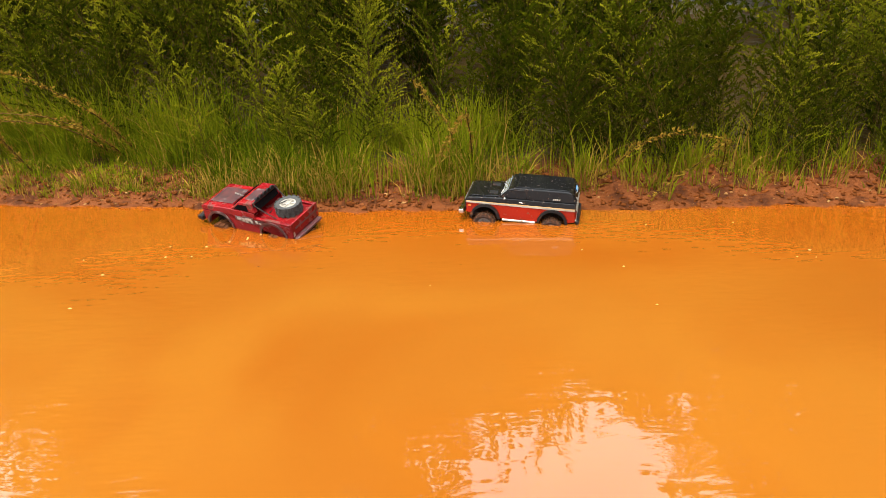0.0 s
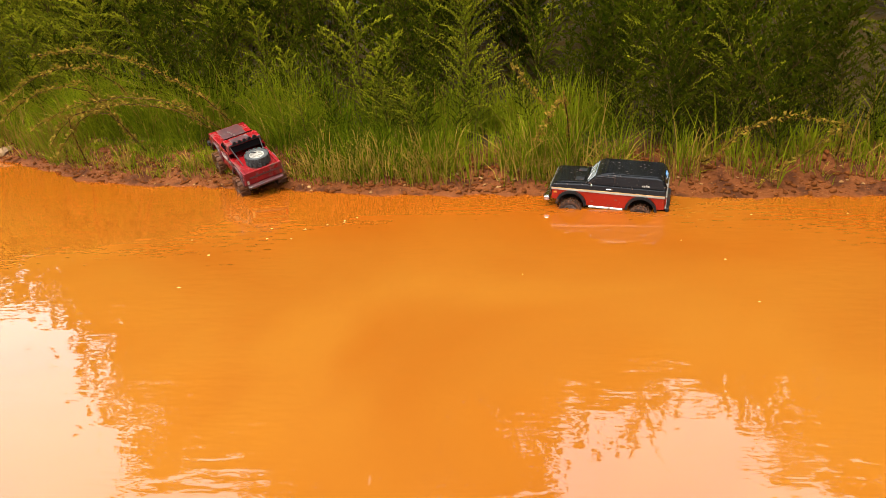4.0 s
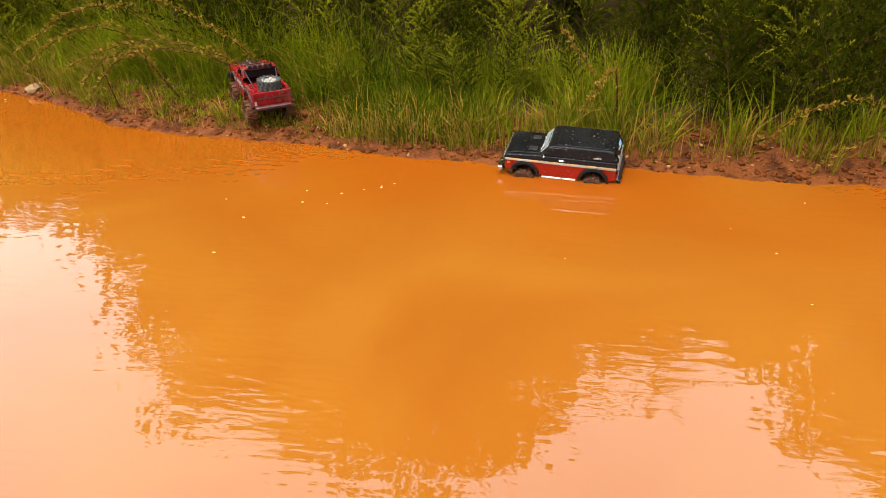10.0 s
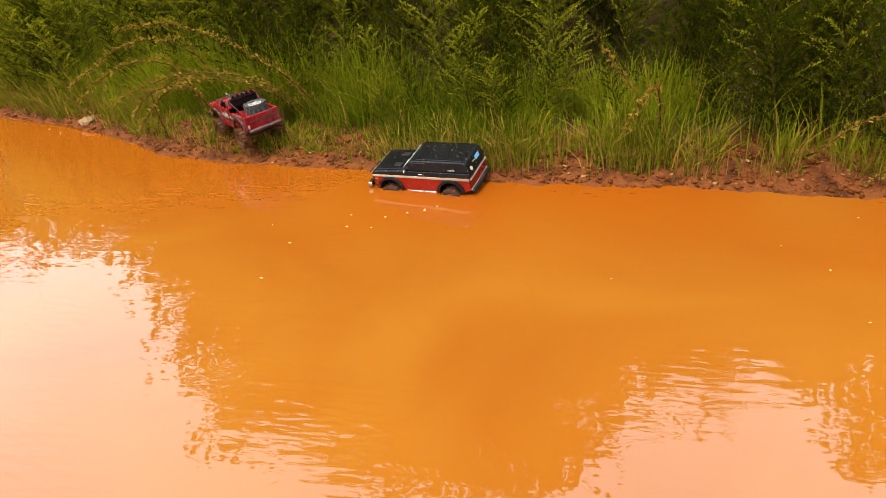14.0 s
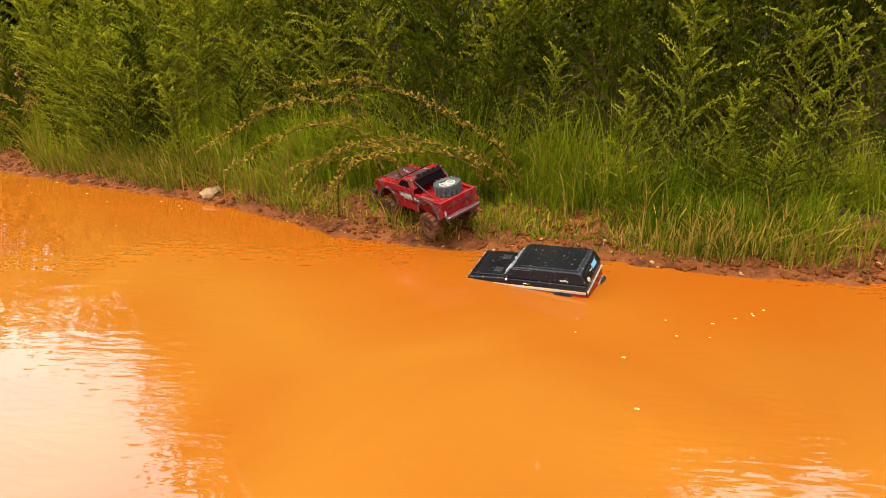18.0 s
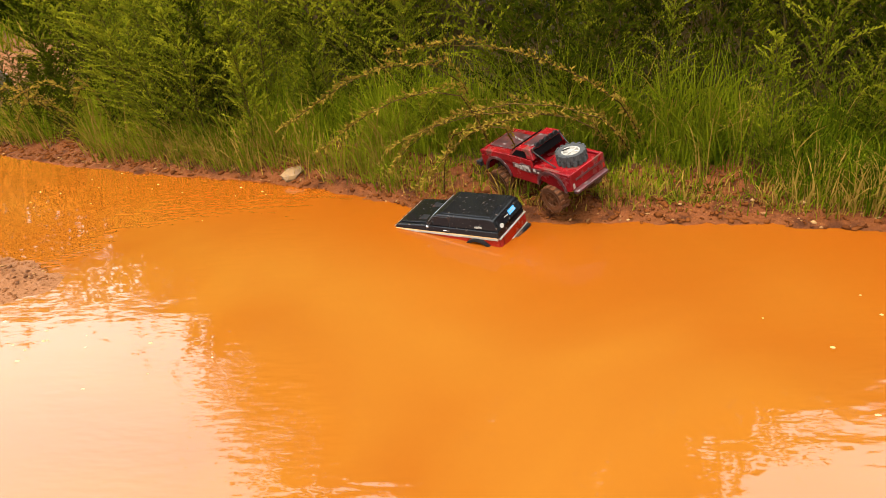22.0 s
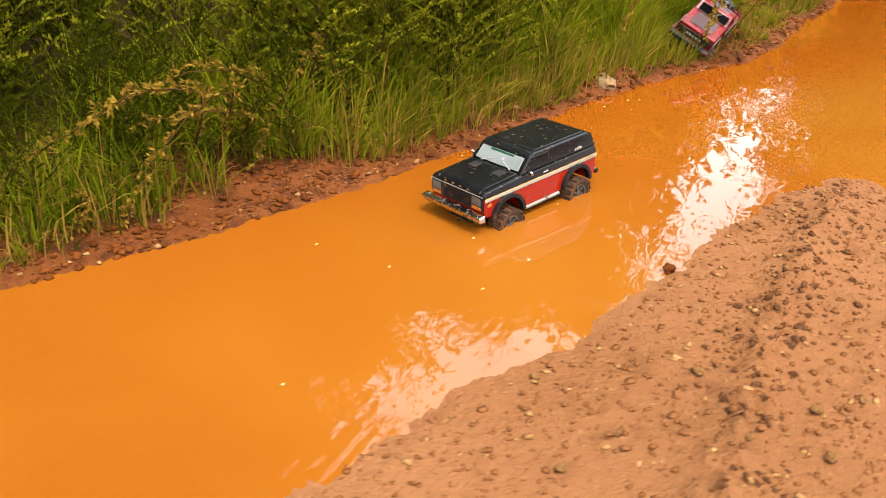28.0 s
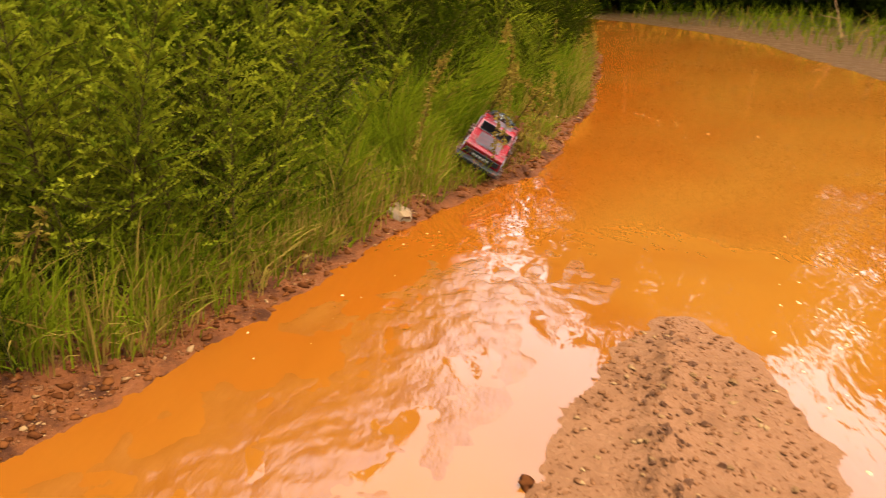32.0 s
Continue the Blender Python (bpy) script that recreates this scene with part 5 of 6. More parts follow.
SPRAYS = [
    [(-1.96, 4.45, 0.44), (-2.27, 4.45, 0.64), (-2.64, 4.45, 0.75), (-3.0, 4.45, 0.72)],
    [(-2.67, 4.4, 0.56), (-2.95, 4.4, 0.53), (-3.16, 4.4, 0.43), (-3.36, 4.4, 0.29)],
    [(-2.10, 4.46, 0.36), (-2.39, 4.46, 0.41), (-2.7, 4.46, 0.42), (-2.93, 4.46, 0.30), (-3.04, 4.46, 0.16)],
    [(-2.48, 4.25, 0.44), (-2.65, 4.25, 0.39), (-2.78, 4.25, 0.25), (-2.9, 4.25, 0.13)],
    [(0.88, 3.82, 0.19), (0.98, 3.82, 0.31), (1.20, 3.82, 0.38), (1.43, 3.82, 0.32)],
    [(1.44, 3.8, 0.34), (1.31, 3.8, 0.21), (1.08, 3.8, 0.04)],
    [(-2.05, 4.42, 0.39), (-2.42, 4.42, 0.48), (-2.72, 4.3, 0.45), (-3.01, 4.3, 0.32)],
    [(0.15, 3.95, 0.48), (0.07, 3.95, 0.38), (0.01, 3.95, 0.26)],
    [(0.06, 4.2, 0.35), (-0.03, 4.2, 0.48), (-0.12, 4.2, 0.59)],
    [(-2.74, 4.75, 0.6), (-3.05, 4.75, 0.6), (-3.29, 4.75, 0.52), (-3.48, 4.75, 0.4), (-3.66, 4.75, 0.3)],
    [(-2.71, 4.2, 0.41), (-2.53, 4.2, 0.44), (-2.32, 4.2, 0.48)],
    [(-5.23, 5.59, 0.36), (-5.43, 5.68, 0.44), (-5.69, 5.79, 0.36), (-5.93, 5.9, 0.26)],
    [(-5.32, 5.58, 0.25), (-5.49, 5.66, 0.31), (-5.67, 5.74, 0.3)],
    [(-5.06, 5.46, 0.47), (-5.17, 5.51, 0.37), (-5.27, 5.55, 0.23), (-5.35, 5.59, 0.07)],
    [(-5.43, 5.53, 0.4), (-5.58, 5.6, 0.34), (-5.73, 5.66, 0.2), (-5.84, 5.71, 0.01)],
    [(-5.53, 5.57, 0.4), (-5.72, 5.66, 0.43), (-5.85, 5.72, 0.37)],
    [(-5.86, 5.77, 0.13), (-5.94, 5.81, 0.02), (-6.03, 5.85, -0.18)],
    [(-6.19, 6.02, 0.63), (-6.25, 6.05, 0.53), (-6.29, 6.07, 0.34)],
]
for row in SPRAYS:
    row = [(x, y - 0.12, z) for x, y, z in row]
    a, b = row[0], row[1]
    rise = ((a[0] * 1.3 - b[0] * 0.3), a[1] + 0.12, max(0.12, a[2] * 0.55))
    spray([foot(a, 0.45 * (a[0] - b[0]), 0.22), rise, *row])


def tree(tall, trunk_r, crown_lo, leaf_n, leaf_size, slim):
    g = Twigs()
    lean = rng.uniform(-0.05, 0.05, 2)
    spine = lambda t: np.array([lean[0] * tall * t * t, lean[1] * tall * t * t, tall * t])
    bm = rod([spine(t) for t in np.linspace(0, 1, 7)], [trunk_r * (1 - 0.93 * t) for t in np.linspace(0, 1, 7)], 8)
    tips = []
    for k in range(34):
        t = crown_lo + (1 - crown_lo) * (k + rng.uniform(0, 1)) / 34
        a = 2.4 * k + rng.uniform(-0.4, 0.4)
        shape = math.sin(math.pi * min(1, 0.18 + 0.85 * (1 - (t - crown_lo) / (1 - crown_lo)) )) * 0.9 + 0.12
        length = tall * slim * shape * rng.uniform(0.6, 1.2)
        way = np.array([math.cos(a), math.sin(a), rng.uniform(0.1, 0.7)])
        way = way / np.linalg.norm(way)
        p0 = spine(t)
        end = p0 + way * length
        g.twig([p0, p0 + way * length * 0.5 + np.array([0, 0, 0.06 * length]), end], trunk_r * 0.28 * (1.1 - t), 0.006)
        tips.append((p0, way, length))
    for p0, way, length in tips:
        for _ in range(int(leaf_n / 34)):
            s = rng.uniform(0.2, 1.05)
            c = p0 + way * length * s + rng.normal(0, 0.10 + 0.14 * length, 3) * np.array([1, 1, 0.55])
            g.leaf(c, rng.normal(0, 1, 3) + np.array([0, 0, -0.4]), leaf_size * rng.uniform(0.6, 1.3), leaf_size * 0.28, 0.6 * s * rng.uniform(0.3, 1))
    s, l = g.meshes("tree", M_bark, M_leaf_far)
    root = new("tree")
    tagged(root, "dark green leafy tree behind the bank", "tree", "trees round the clearing")
    o = new("trunk", mesh_of(bm, "trunk", M_bark, smooth=True))
    o.parent = root
    for nm, me in (("limbs", s), ("crown", l)):
        o = new(nm, me)
        o.parent = root
    return root


tree_kinds = [tree(8.0, 0.13, 0.14, 6500, 0.21, 0.21), tree(6.5, 0.11, 0.08, 6500, 0.20, 0.25), tree(9.0, 0.15, 0.18, 6500, 0.21, 0.18), tree(4.2, 0.07, 0.02, 5500, 0.14, 0.34)]
TREES = [(-7.0, 10.2, 1, 0.75), (-6.1, 9.7, 1, 0.93), (-5.3, 9.3, 1, 1.06), (-4.4, 9.5, 1, 1.08), (-3.5, 9.2, 1, 1.08), (-2.7, 9.4, 1, 1.15), (-1.8, 9.2, 0, 0.98), (-1.0, 9.4, 1, 1.06), (-0.2, 9.3, 1, 0.86), (0.6, 9.5, 1, 0.80), (1.4, 9.3, 1, 0.74), (2.3, 9.4, 1, 0.74), (3.2, 9.3, 1, 0.76), (4.1, 9.1, 1, 0.94), (4.9, 8.9, 0, 0.90), (5.6, 8.6, 2, 0.95), (7.4, 7.4, 0, 1.0),
         (-4.9, 10.8, 3, 1.2), (-3.0, 10.9, 3, 1.2), (-1.2, 10.8, 3, 1.2), (0.8, 10.9, 3, 1.15), (2.6, 10.8, 3, 1.05), (4.6, 10.4, 3, 1.2), (6.4, 7.2, 3, 0.9), (6.9, 5.9, 3, 0.9), (6.4, 8.7, 3, 1.5), (8.2, 7.7, 3, 1.5), (9.5, 7.2, 3, 1.2),
         (-6.4, 14.5, 3, 1.1), (-8.2, 14.2, 3, 1.0), (-10.2, 15.0, 1, 0.7), (-12.6, 14.0, 3, 1.2), (-5.4, 15.5, 0, 0.7), (-9.2, 17.5, 2, 0.7), (-15, 15, 1, 0.9), (-11.4, 16.0, 3, 1.3), (-7.2, 16.5, 3, 1.4),
         (9.6, 5.4, 1, 0.42), (10.4, 3.4, 0, 0.8), (9.8, 1.8, 3, 1.2), (11.2, 0.4, 2, 0.9), (9.4, -0.6, 1, 0.8), (12.0, 4.9, 2, 0.36), (8.2, -2.6, 3, 1.1), (11.4, 6.4, 3, 0.8), (6.2, -4.2, 1, 0.8), (12.6, 2.4, 1, 1.0), (9.4, 5.0, 3, 0.7), (9.0, 0.2, 3, 0.8), (7.6, -1.4, 3, 0.7), (8.8, 3.4, 3, 0.8), (8.9, 6.4, 3, 0.8), (9.2, 2.6, 3, 1.0), (10.6, 5.8, 1, 0.44), (11.0, 2.0, 1, 1.1), (10.6, -1.6, 1, 1.1), (8.6, -4.2, 1, 1.1)]
seen_kind = set()
for x, y, k, s in TREES:
    m = pose(x, y, ground_at(x, y) - 0.03, 0, 0, rng.uniform(0, 360))
    if k in seen_kind:
        ob = copy_thing(tree_kinds[k], m)
    else:
        ob = tree_kinds[k]
        ob.matrix_basis = m
        seen_kind.add(k)
    if x > 6.0 and k != 3:
        s *= 1.1
    elif y < 10.5:
        s *= (0.91 if x > 0.4 else 0.84) if -0.6 < x < 3.6 else 0.80 if x < -5.8 else 0.90
    ob.scale = (s, s, s)

# low undergrowth between the trees on the east side
for x, y, s, a in [(9.7, 1.1, 0.75, 40), (11.0, 0.8, 0.95, 160), (10.2, 0.0, 0.8, 280)]:
    ob = copy_thing(tree_kinds[3], pose(x, y, ground_at(x, y) - 0.03, 0, 0, a))
    ob.scale = (s, s, s)

# scrub at the edge of the woods beyond the dirt track
for k in range(22):
    x = -14.2 + 0.36 * k + 0.15 * math.sin(5.1 * k)
    y = 10.3 + 0.5 * math.sin(2.3 * k) - 0.05 * (x + 9)
    ob = copy_thing(tree_kinds[3], pose(x, y, ground_at(x, y) - 0.03, 0, 0, 77 * k))
    s = 0.42 + 0.10 * math.sin(3.7 * k)
    ob.scale = (s, s, s)

# far woods close the horizon
fw = Twigs()
for _ in range(9000):
    a = rng.uniform(0, 6.283)
    r = rng.uniform(34, 60)
    z = rng.uniform(0.0, 7.5) * rng.uniform(0.4, 1)
    fw.leaf(np.array([r * math.cos(a), r * math.sin(a), z]), rng.normal(0, 1, 3), rng.uniform(0.9, 2.2), rng.uniform(0.4, 0.9))
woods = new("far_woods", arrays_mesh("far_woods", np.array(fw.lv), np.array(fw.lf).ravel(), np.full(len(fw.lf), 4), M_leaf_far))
tagged(woods, "dark line of distant woods round the clearing", "woods", kind="stuff")

# undergrowth at the wood's edge past the far shore
ug = Twigs()
edge = np.array([(6.6, 8.2), (8.6, 6.6), (9.9, 5.2), (10.4, 3.0), (9.9, 0.6), (8.6, -1.6), (6.6, -3.4), (3.6, -5.2)])
seg = np.linspace(0, 1, len(edge))
for _ in range(26000):
    t = rng.uniform(0, 1)
    # the edge is low where the clearing opens to the east
    z = (6.0 - 3.6 * math.exp(-((t - 0.30) / 0.11) ** 2)) * rng.uniform(0, 1) ** 1.5
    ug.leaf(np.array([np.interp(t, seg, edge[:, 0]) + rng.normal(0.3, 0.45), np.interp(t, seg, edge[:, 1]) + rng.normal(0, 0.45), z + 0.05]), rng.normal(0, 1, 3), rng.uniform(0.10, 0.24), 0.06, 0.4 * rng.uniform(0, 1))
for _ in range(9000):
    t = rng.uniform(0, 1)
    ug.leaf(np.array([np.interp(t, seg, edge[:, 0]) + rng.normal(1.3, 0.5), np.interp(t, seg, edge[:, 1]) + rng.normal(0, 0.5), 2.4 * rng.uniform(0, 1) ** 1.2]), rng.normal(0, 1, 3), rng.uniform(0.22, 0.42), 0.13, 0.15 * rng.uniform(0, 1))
edge = np.array([(-22, 9.0), (-17, 12.6), (-13, 13.6), (-9.5, 13.8), (-6.5, 13.2), (-4.6, 12.2)])
seg = np.linspace(0, 1, len(edge))
for _ in range(15000):
    t = rng.uniform(0, 1)
    z = 6.0 * rng.uniform(0, 1) ** 1.4
    ug.leaf(np.array([np.interp(t, seg, edge[:, 0]) + rng.normal(0, 0.5), np.interp(t, seg, edge[:, 1]) + rng.normal(0.4, 0.6), z + 0.25]), rng.normal(0, 1, 3), rng.uniform(0.16, 0.36), 0.09, 0.5 * rng.uniform(0, 1))
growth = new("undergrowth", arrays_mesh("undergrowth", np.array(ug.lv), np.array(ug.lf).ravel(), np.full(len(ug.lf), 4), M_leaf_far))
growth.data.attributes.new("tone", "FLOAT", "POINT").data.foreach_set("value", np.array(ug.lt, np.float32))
tagged(growth, "dark leafy undergrowth at the edge of the wood", "undergrowth", kind="stuff")

# dead white branch by the far shore
dead = new("dead_branch")
tagged(dead, "bare pale dead branch leaning over the far shore", "branch")
for nm, pts, r in (("stem", [(4.9, 0.10, 0.05), (5.15, 0.14, 0.40), (5.2, 0.30, 0.80)], (0.02, 0.014, 0.006)), ("twig", [(5.1, 0.13, 0.34), (5.0, 0.45, 0.40)], (0.009, 0.004)), ("twig", [(4.95, 0.10, 0.12), (4.9, -0.50, 0.30)], (0.009, 0.004))):
    part(nm, rod(pts, [0.6 * v for v in r], 6), M_pebble, dead)

# ---------------------------------------------------------------- stones, clods, foam
stone = new("stone", mesh_of(lump(0.062, 24, (1.3, 0.9, 0.62), 0.55, 2), "stone", M_stone))
stone.matrix_basis = pose(-3.65, 4.70, ground_at(-3.65, 4.70) - 0.004, 8, -6, 28)
tagged(stone, "pale ochre stone at the water's edge", "stone")
dark = new("stone", mesh_of(lump(0.019, 31, (1.2, 0.9, 0.6), 0.8, 2), "dark_stone", M_clod, smooth=True))
dark.matrix_basis = pose(-5.33, 4.07, ground_at(-5.33, 4.07) + 0.008)
tagged(dark, "dark wet stone at the edge of the mud spit", "stone")
PEBBLES = [(-6.46, 4.96, 0.030), (-6.37, 4.74, 0.028), (-6.33, 4.49, 0.016), (-6.42, 4.61, 0.024), (-6.28, 4.55, 0.014), (-5.95, 4.24, 0.022), (-5.6, 3.9, 0.02), (-6.7, 5.3, 0.022), (-4.9, 3.72, 0.02), (-5.2, 3.6, 0.018), (-6.0, 3.8, 0.02), (-6.2, 4.1, 0.024)]
pr = random.Random(77)
while len(PEBBLES) < 44:
    x, y = pr.uniform(-6.9, -4.7), pr.uniform(3.2, 5.0)
    if shore_distance([x], [y])[0] > 0.12:
        PEBBLES.append((x, y, pr.uniform(0.012, 0.030)))
pebble_mesh = [mesh_of(lump(1.0, 40 + k, (1.2, 0.95, 0.6), 0.55, 2), "pebble", M_pebble) for k in range(3)]
for k, (x, y, r) in enumerate(PEBBLES):
    ob = new("pebble", pebble_mesh[k % 3])
    ob.matrix_basis = pose(x, y, ground_at(x, y) + 0.25 * r, 0, 0, 47 * k)
    r *= 0.44
    ob.scale = (r, r, r)
    tagged(ob, "small pale pebble lying on wet clay", "pebble", "pebbles on the spit")


def scatter(name, label, count, xs, ys, ds, sizes, mat, north, category):
    """Many small clods or stones in one mesh."""
    protos = []
    for k in range(6):
        bm = lump(1.0, 60 + k, (1.2, 0.9, 0.6), 1.1, 1)
        for v in bm.verts:
            v.co *= rng.uniform(0.68, 1.22)
        protos.append((np.array([v.co[:] for v in bm.verts]), np.array([[v.index for v in f.verts] for f in bm.faces])))
        bm.free()
    x = rng.uniform(*xs, count)
    y = (north_shore(x) + rng.uniform(*ds, count)) if north else rng.uniform(*ys, count)
    d = shore_distance(x, y)
    keep = (d > ds[0]) & (d < ds[1]) if not north else d > ds[0]
    x, y = x[keep], y[keep]
    z = height(x, y)
    verts, loops, base = [], [], 0
    for k in range(len(x)):
        v, f_ = protos[k % 6]
        r = sizes[0] + (sizes[1] - sizes[0]) * rng.uniform(0, 1) ** 3
        a = rng.uniform(0, 6.28)
        c, s = math.cos(a), math.sin(a)
        st = rng.uniform(0.75, 1.25)
        q = np.stack([(v[:, 0] * c * st - v[:, 1] * s) * r, (v[:, 0] * s * st + v[:, 1] * c) * r, v[:, 2] * r], -1) + (x[k], y[k], z[k] + 0.2 * r)
        verts.append(q)
        loops.append((f_ + base).ravel())
        base += len(v)
    loops = np.concatenate(loops)
    ob = new(name, arrays_mesh(name, np.concatenate(verts), loops, np.full(len(loops) // 3, 3), mat))
    return tagged(ob, label, category, kind="stuff")


scatter("bank_clods", "dark red clods and stones strewn along the eroded bank", 9000, (-6.8, 4.5), None, (0.0, 0.42), (0.003, 0.017), M_clod, True, "clods")
scatter("bank_gravel", "small stones along the foot of the bank", 700, (-6.8, 4.5), None, (0.0, 0.30), (0.003, 0.013), M_pebble, True, "gravel")
scatter("spit_clods", "crumbs of wet clay on the mud spit", 26000, (-7.6, -4.2), (2.9, 5.4), (0.02, 2.0), (0.0014, 0.0085), M_crumb, False, "clods")
scatter("spit_gravel", "fine pale gravel on the mud spit", 2600, (-7.6, -4.2), (3.0, 5.4), (0.03, 2.0), (0.002, 0.010), M_pebble, False, "gravel")

# chunky clods thrown up along the tyre rut
rb = random.Random(9)
clod_mesh = [mesh_of(lump(1.0, 80 + k, (1.3, 0.9, 0.7), 0.7, 1), "clod", M_rut) for k in range(5)]
for me in clod_mesh:
    for v in me.vertices:
        v.co *= rb.uniform(0.7, 1.25)
for k in range(290):
    x = rb.uniform(-6.6, -4.5)
    y = 3.62 - 0.20 * (x + 4.4) - 0.05 * (x + 4.4) ** 2 + rb.gauss(0, 0.05)
    r = 0.0035 + 0.009 * rb.random() ** 2
    ob = new("clay_clod", clod_mesh[k % 5])
    ob.matrix_basis = pose(x, y, ground_at(x, y) + 0.2 * r, rb.uniform(-30, 30), rb.uniform(-30, 30), rb.uniform(0, 360))
    ob.scale = (r, r, r)
    tagged(ob, "wet clod of orange clay on the tyre rut", "clod", "clods along the rut")

# flecks of foam on the water
fv, ff = [], []
for cx, cy, n, sx, sy in ((-0.9, 3.3, 4, 0.4, 0.1), (0.9, 3.1, 6, 0.5, 0.2), (-1.3, 3.1, 7, 0.4, 0.2), (-4.35, 3.10, 30, 0.3, 0.15), (-5.1, 3.1, 40, 0.3, 0.12), (-3.6, 2.9, 5, 0.5, 0.3), (-4.9, 4.6, 26, 0.6, 0.25), (1.6, 2.8, 8, 0.6, 0.4)):
    for _ in range(n):
        x, y, r = cx + rng.normal(0, sx), cy + rng.normal(0, sy), rng.uniform(0.003, 0.0095)
        if shore_distance([x], [y])[0] > -0.03:
            continue
        b0 = len(fv)
        a0 = rng.uniform(0, 6.28)
        ring = [(x + r * rng.uniform(0.7, 1.3) * math.cos(a0 + 1.047 * k), y + 0.7 * r * rng.uniform(0.7, 1.3) * math.sin(a0 + 1.047 * k)) for k in range(6)]
        fv += [(u, v, 0.0002) for u, v in ring] + [(x + 0.5 * (u - x), y + 0.5 * (v - y), 0.0022) for u, v in ring]
        for k in range(6):
            ff.append((b0 + k, b0 + (k + 1) % 6, b0 + 6 + (k + 1) % 6, b0 + 6 + k))
        ff.append((b0 + 6, b0 + 7, b0 + 8, b0 + 9))
        ff.append((b0 + 6, b0 + 9, b0 + 10, b0 + 11))
foam = new("foam_flecks", arrays_mesh("foam_flecks", np.array(fv), np.array(ff).ravel(), np.full(len(ff), 4), M_foam))
tagged(foam, "pale foam flecks drifting on the muddy water", "foam", kind="stuff")


# ---------------------------------------------------------------- thrown water and mud behind the speeding truck
SPLASH = []
rs = random.Random(5)


def truck_at(t):
    rows = WAGON
    for a, c in zip(rows, rows[1:]):
        if a[0] <= t <= c[0]:
            k = (t - a[0]) / (c[0] - a[0])
            return [a[j] + (c[j] - a[j]) * k for j in range(1, 6)]
    return list(rows[-1][1:6])


def fling(ob, t0, start, speed, floor_z=-0.10, end=32.0):
    """Rises out of the water at t0, flies and falls back below the surface."""
    x, y, z = start
    rows = [(0.0, pose(x, y, floor_z)), (t0 - 0.04, pose(x, y, floor_z))]
    vx, vy, vz = speed
    t = 0.0
    spin, a0, a1 = rs.uniform(-300, 300), rs.uniform(-50, 50), rs.uniform(0, 360)
    while True:
        zz = z + vz * t - 4.9 * t * t
        if (zz < floor_z and t > 0.05) or t > 0.9:
            break
        rows.append((t0 + t, pose(x + vx * t, y + vy * t, max(zz, floor_z), a0 + spin * t * 0.5, spin * t, a1)))
        t += 0.0667
    rows.append((t0 + t, pose(x + vx * t, y + vy * t, floor_z, a0 + spin * t * 0.5, spin * t, a1)))
    rows.append((end, pose(x + vx * t, y + vy * t, floor_z, a0 + spin * t * 0.5, spin * t, a1)))
    SPLASH.append((ob, rows))


def strand(size, seed):
    """A torn, stringy clot of muddy water."""
    r = random.Random(seed)
    bm = lump(size, seed, (r.uniform(1.1, 2.0), r.uniform(0.6, 1.0), r.uniform(0.5, 0.9)), 0.9, 2)
    return bm


clot_mesh = [mesh_of(strand(1.0, 200 + k), "clot", M_splash_dark if k % 4 else M_splash, smooth=True) for k in range(9)]
for k in range(290):
    t0 = 28.50 + 0.85 * rs.random()
    x, y, z, h, p = truck_at(t0)
    a = radians(h)
    fwd, left = Vector((math.cos(a), math.sin(a), 0)), Vector((-math.sin(a), math.cos(a), 0))
    side = rs.choice((-1, 1))
    back = -0.17 if rs.random() < 0.8 else 0.15
    s0 = Vector((x, y, -0.02)) + fwd * (back + rs.uniform(-0.10, 0.02)) + left * (side * rs.uniform(0.07, 0.13))
    v = -fwd * rs.uniform(-0.3, 0.7) + left * side * rs.uniform(-0.1, 0.35)
    ob = new("mud_clot", clot_mesh[k % 9])
    r = 0.004 + 0.010 * rs.random() ** 2
    ob.scale = (r, r, r)
    tagged(ob, "clot of muddy water thrown up by spinning wheels", "splash", "thrown mud clots")
    fling(ob, t0, s0, (v.x, v.y, rs.uniform(0.7, 1.75)))


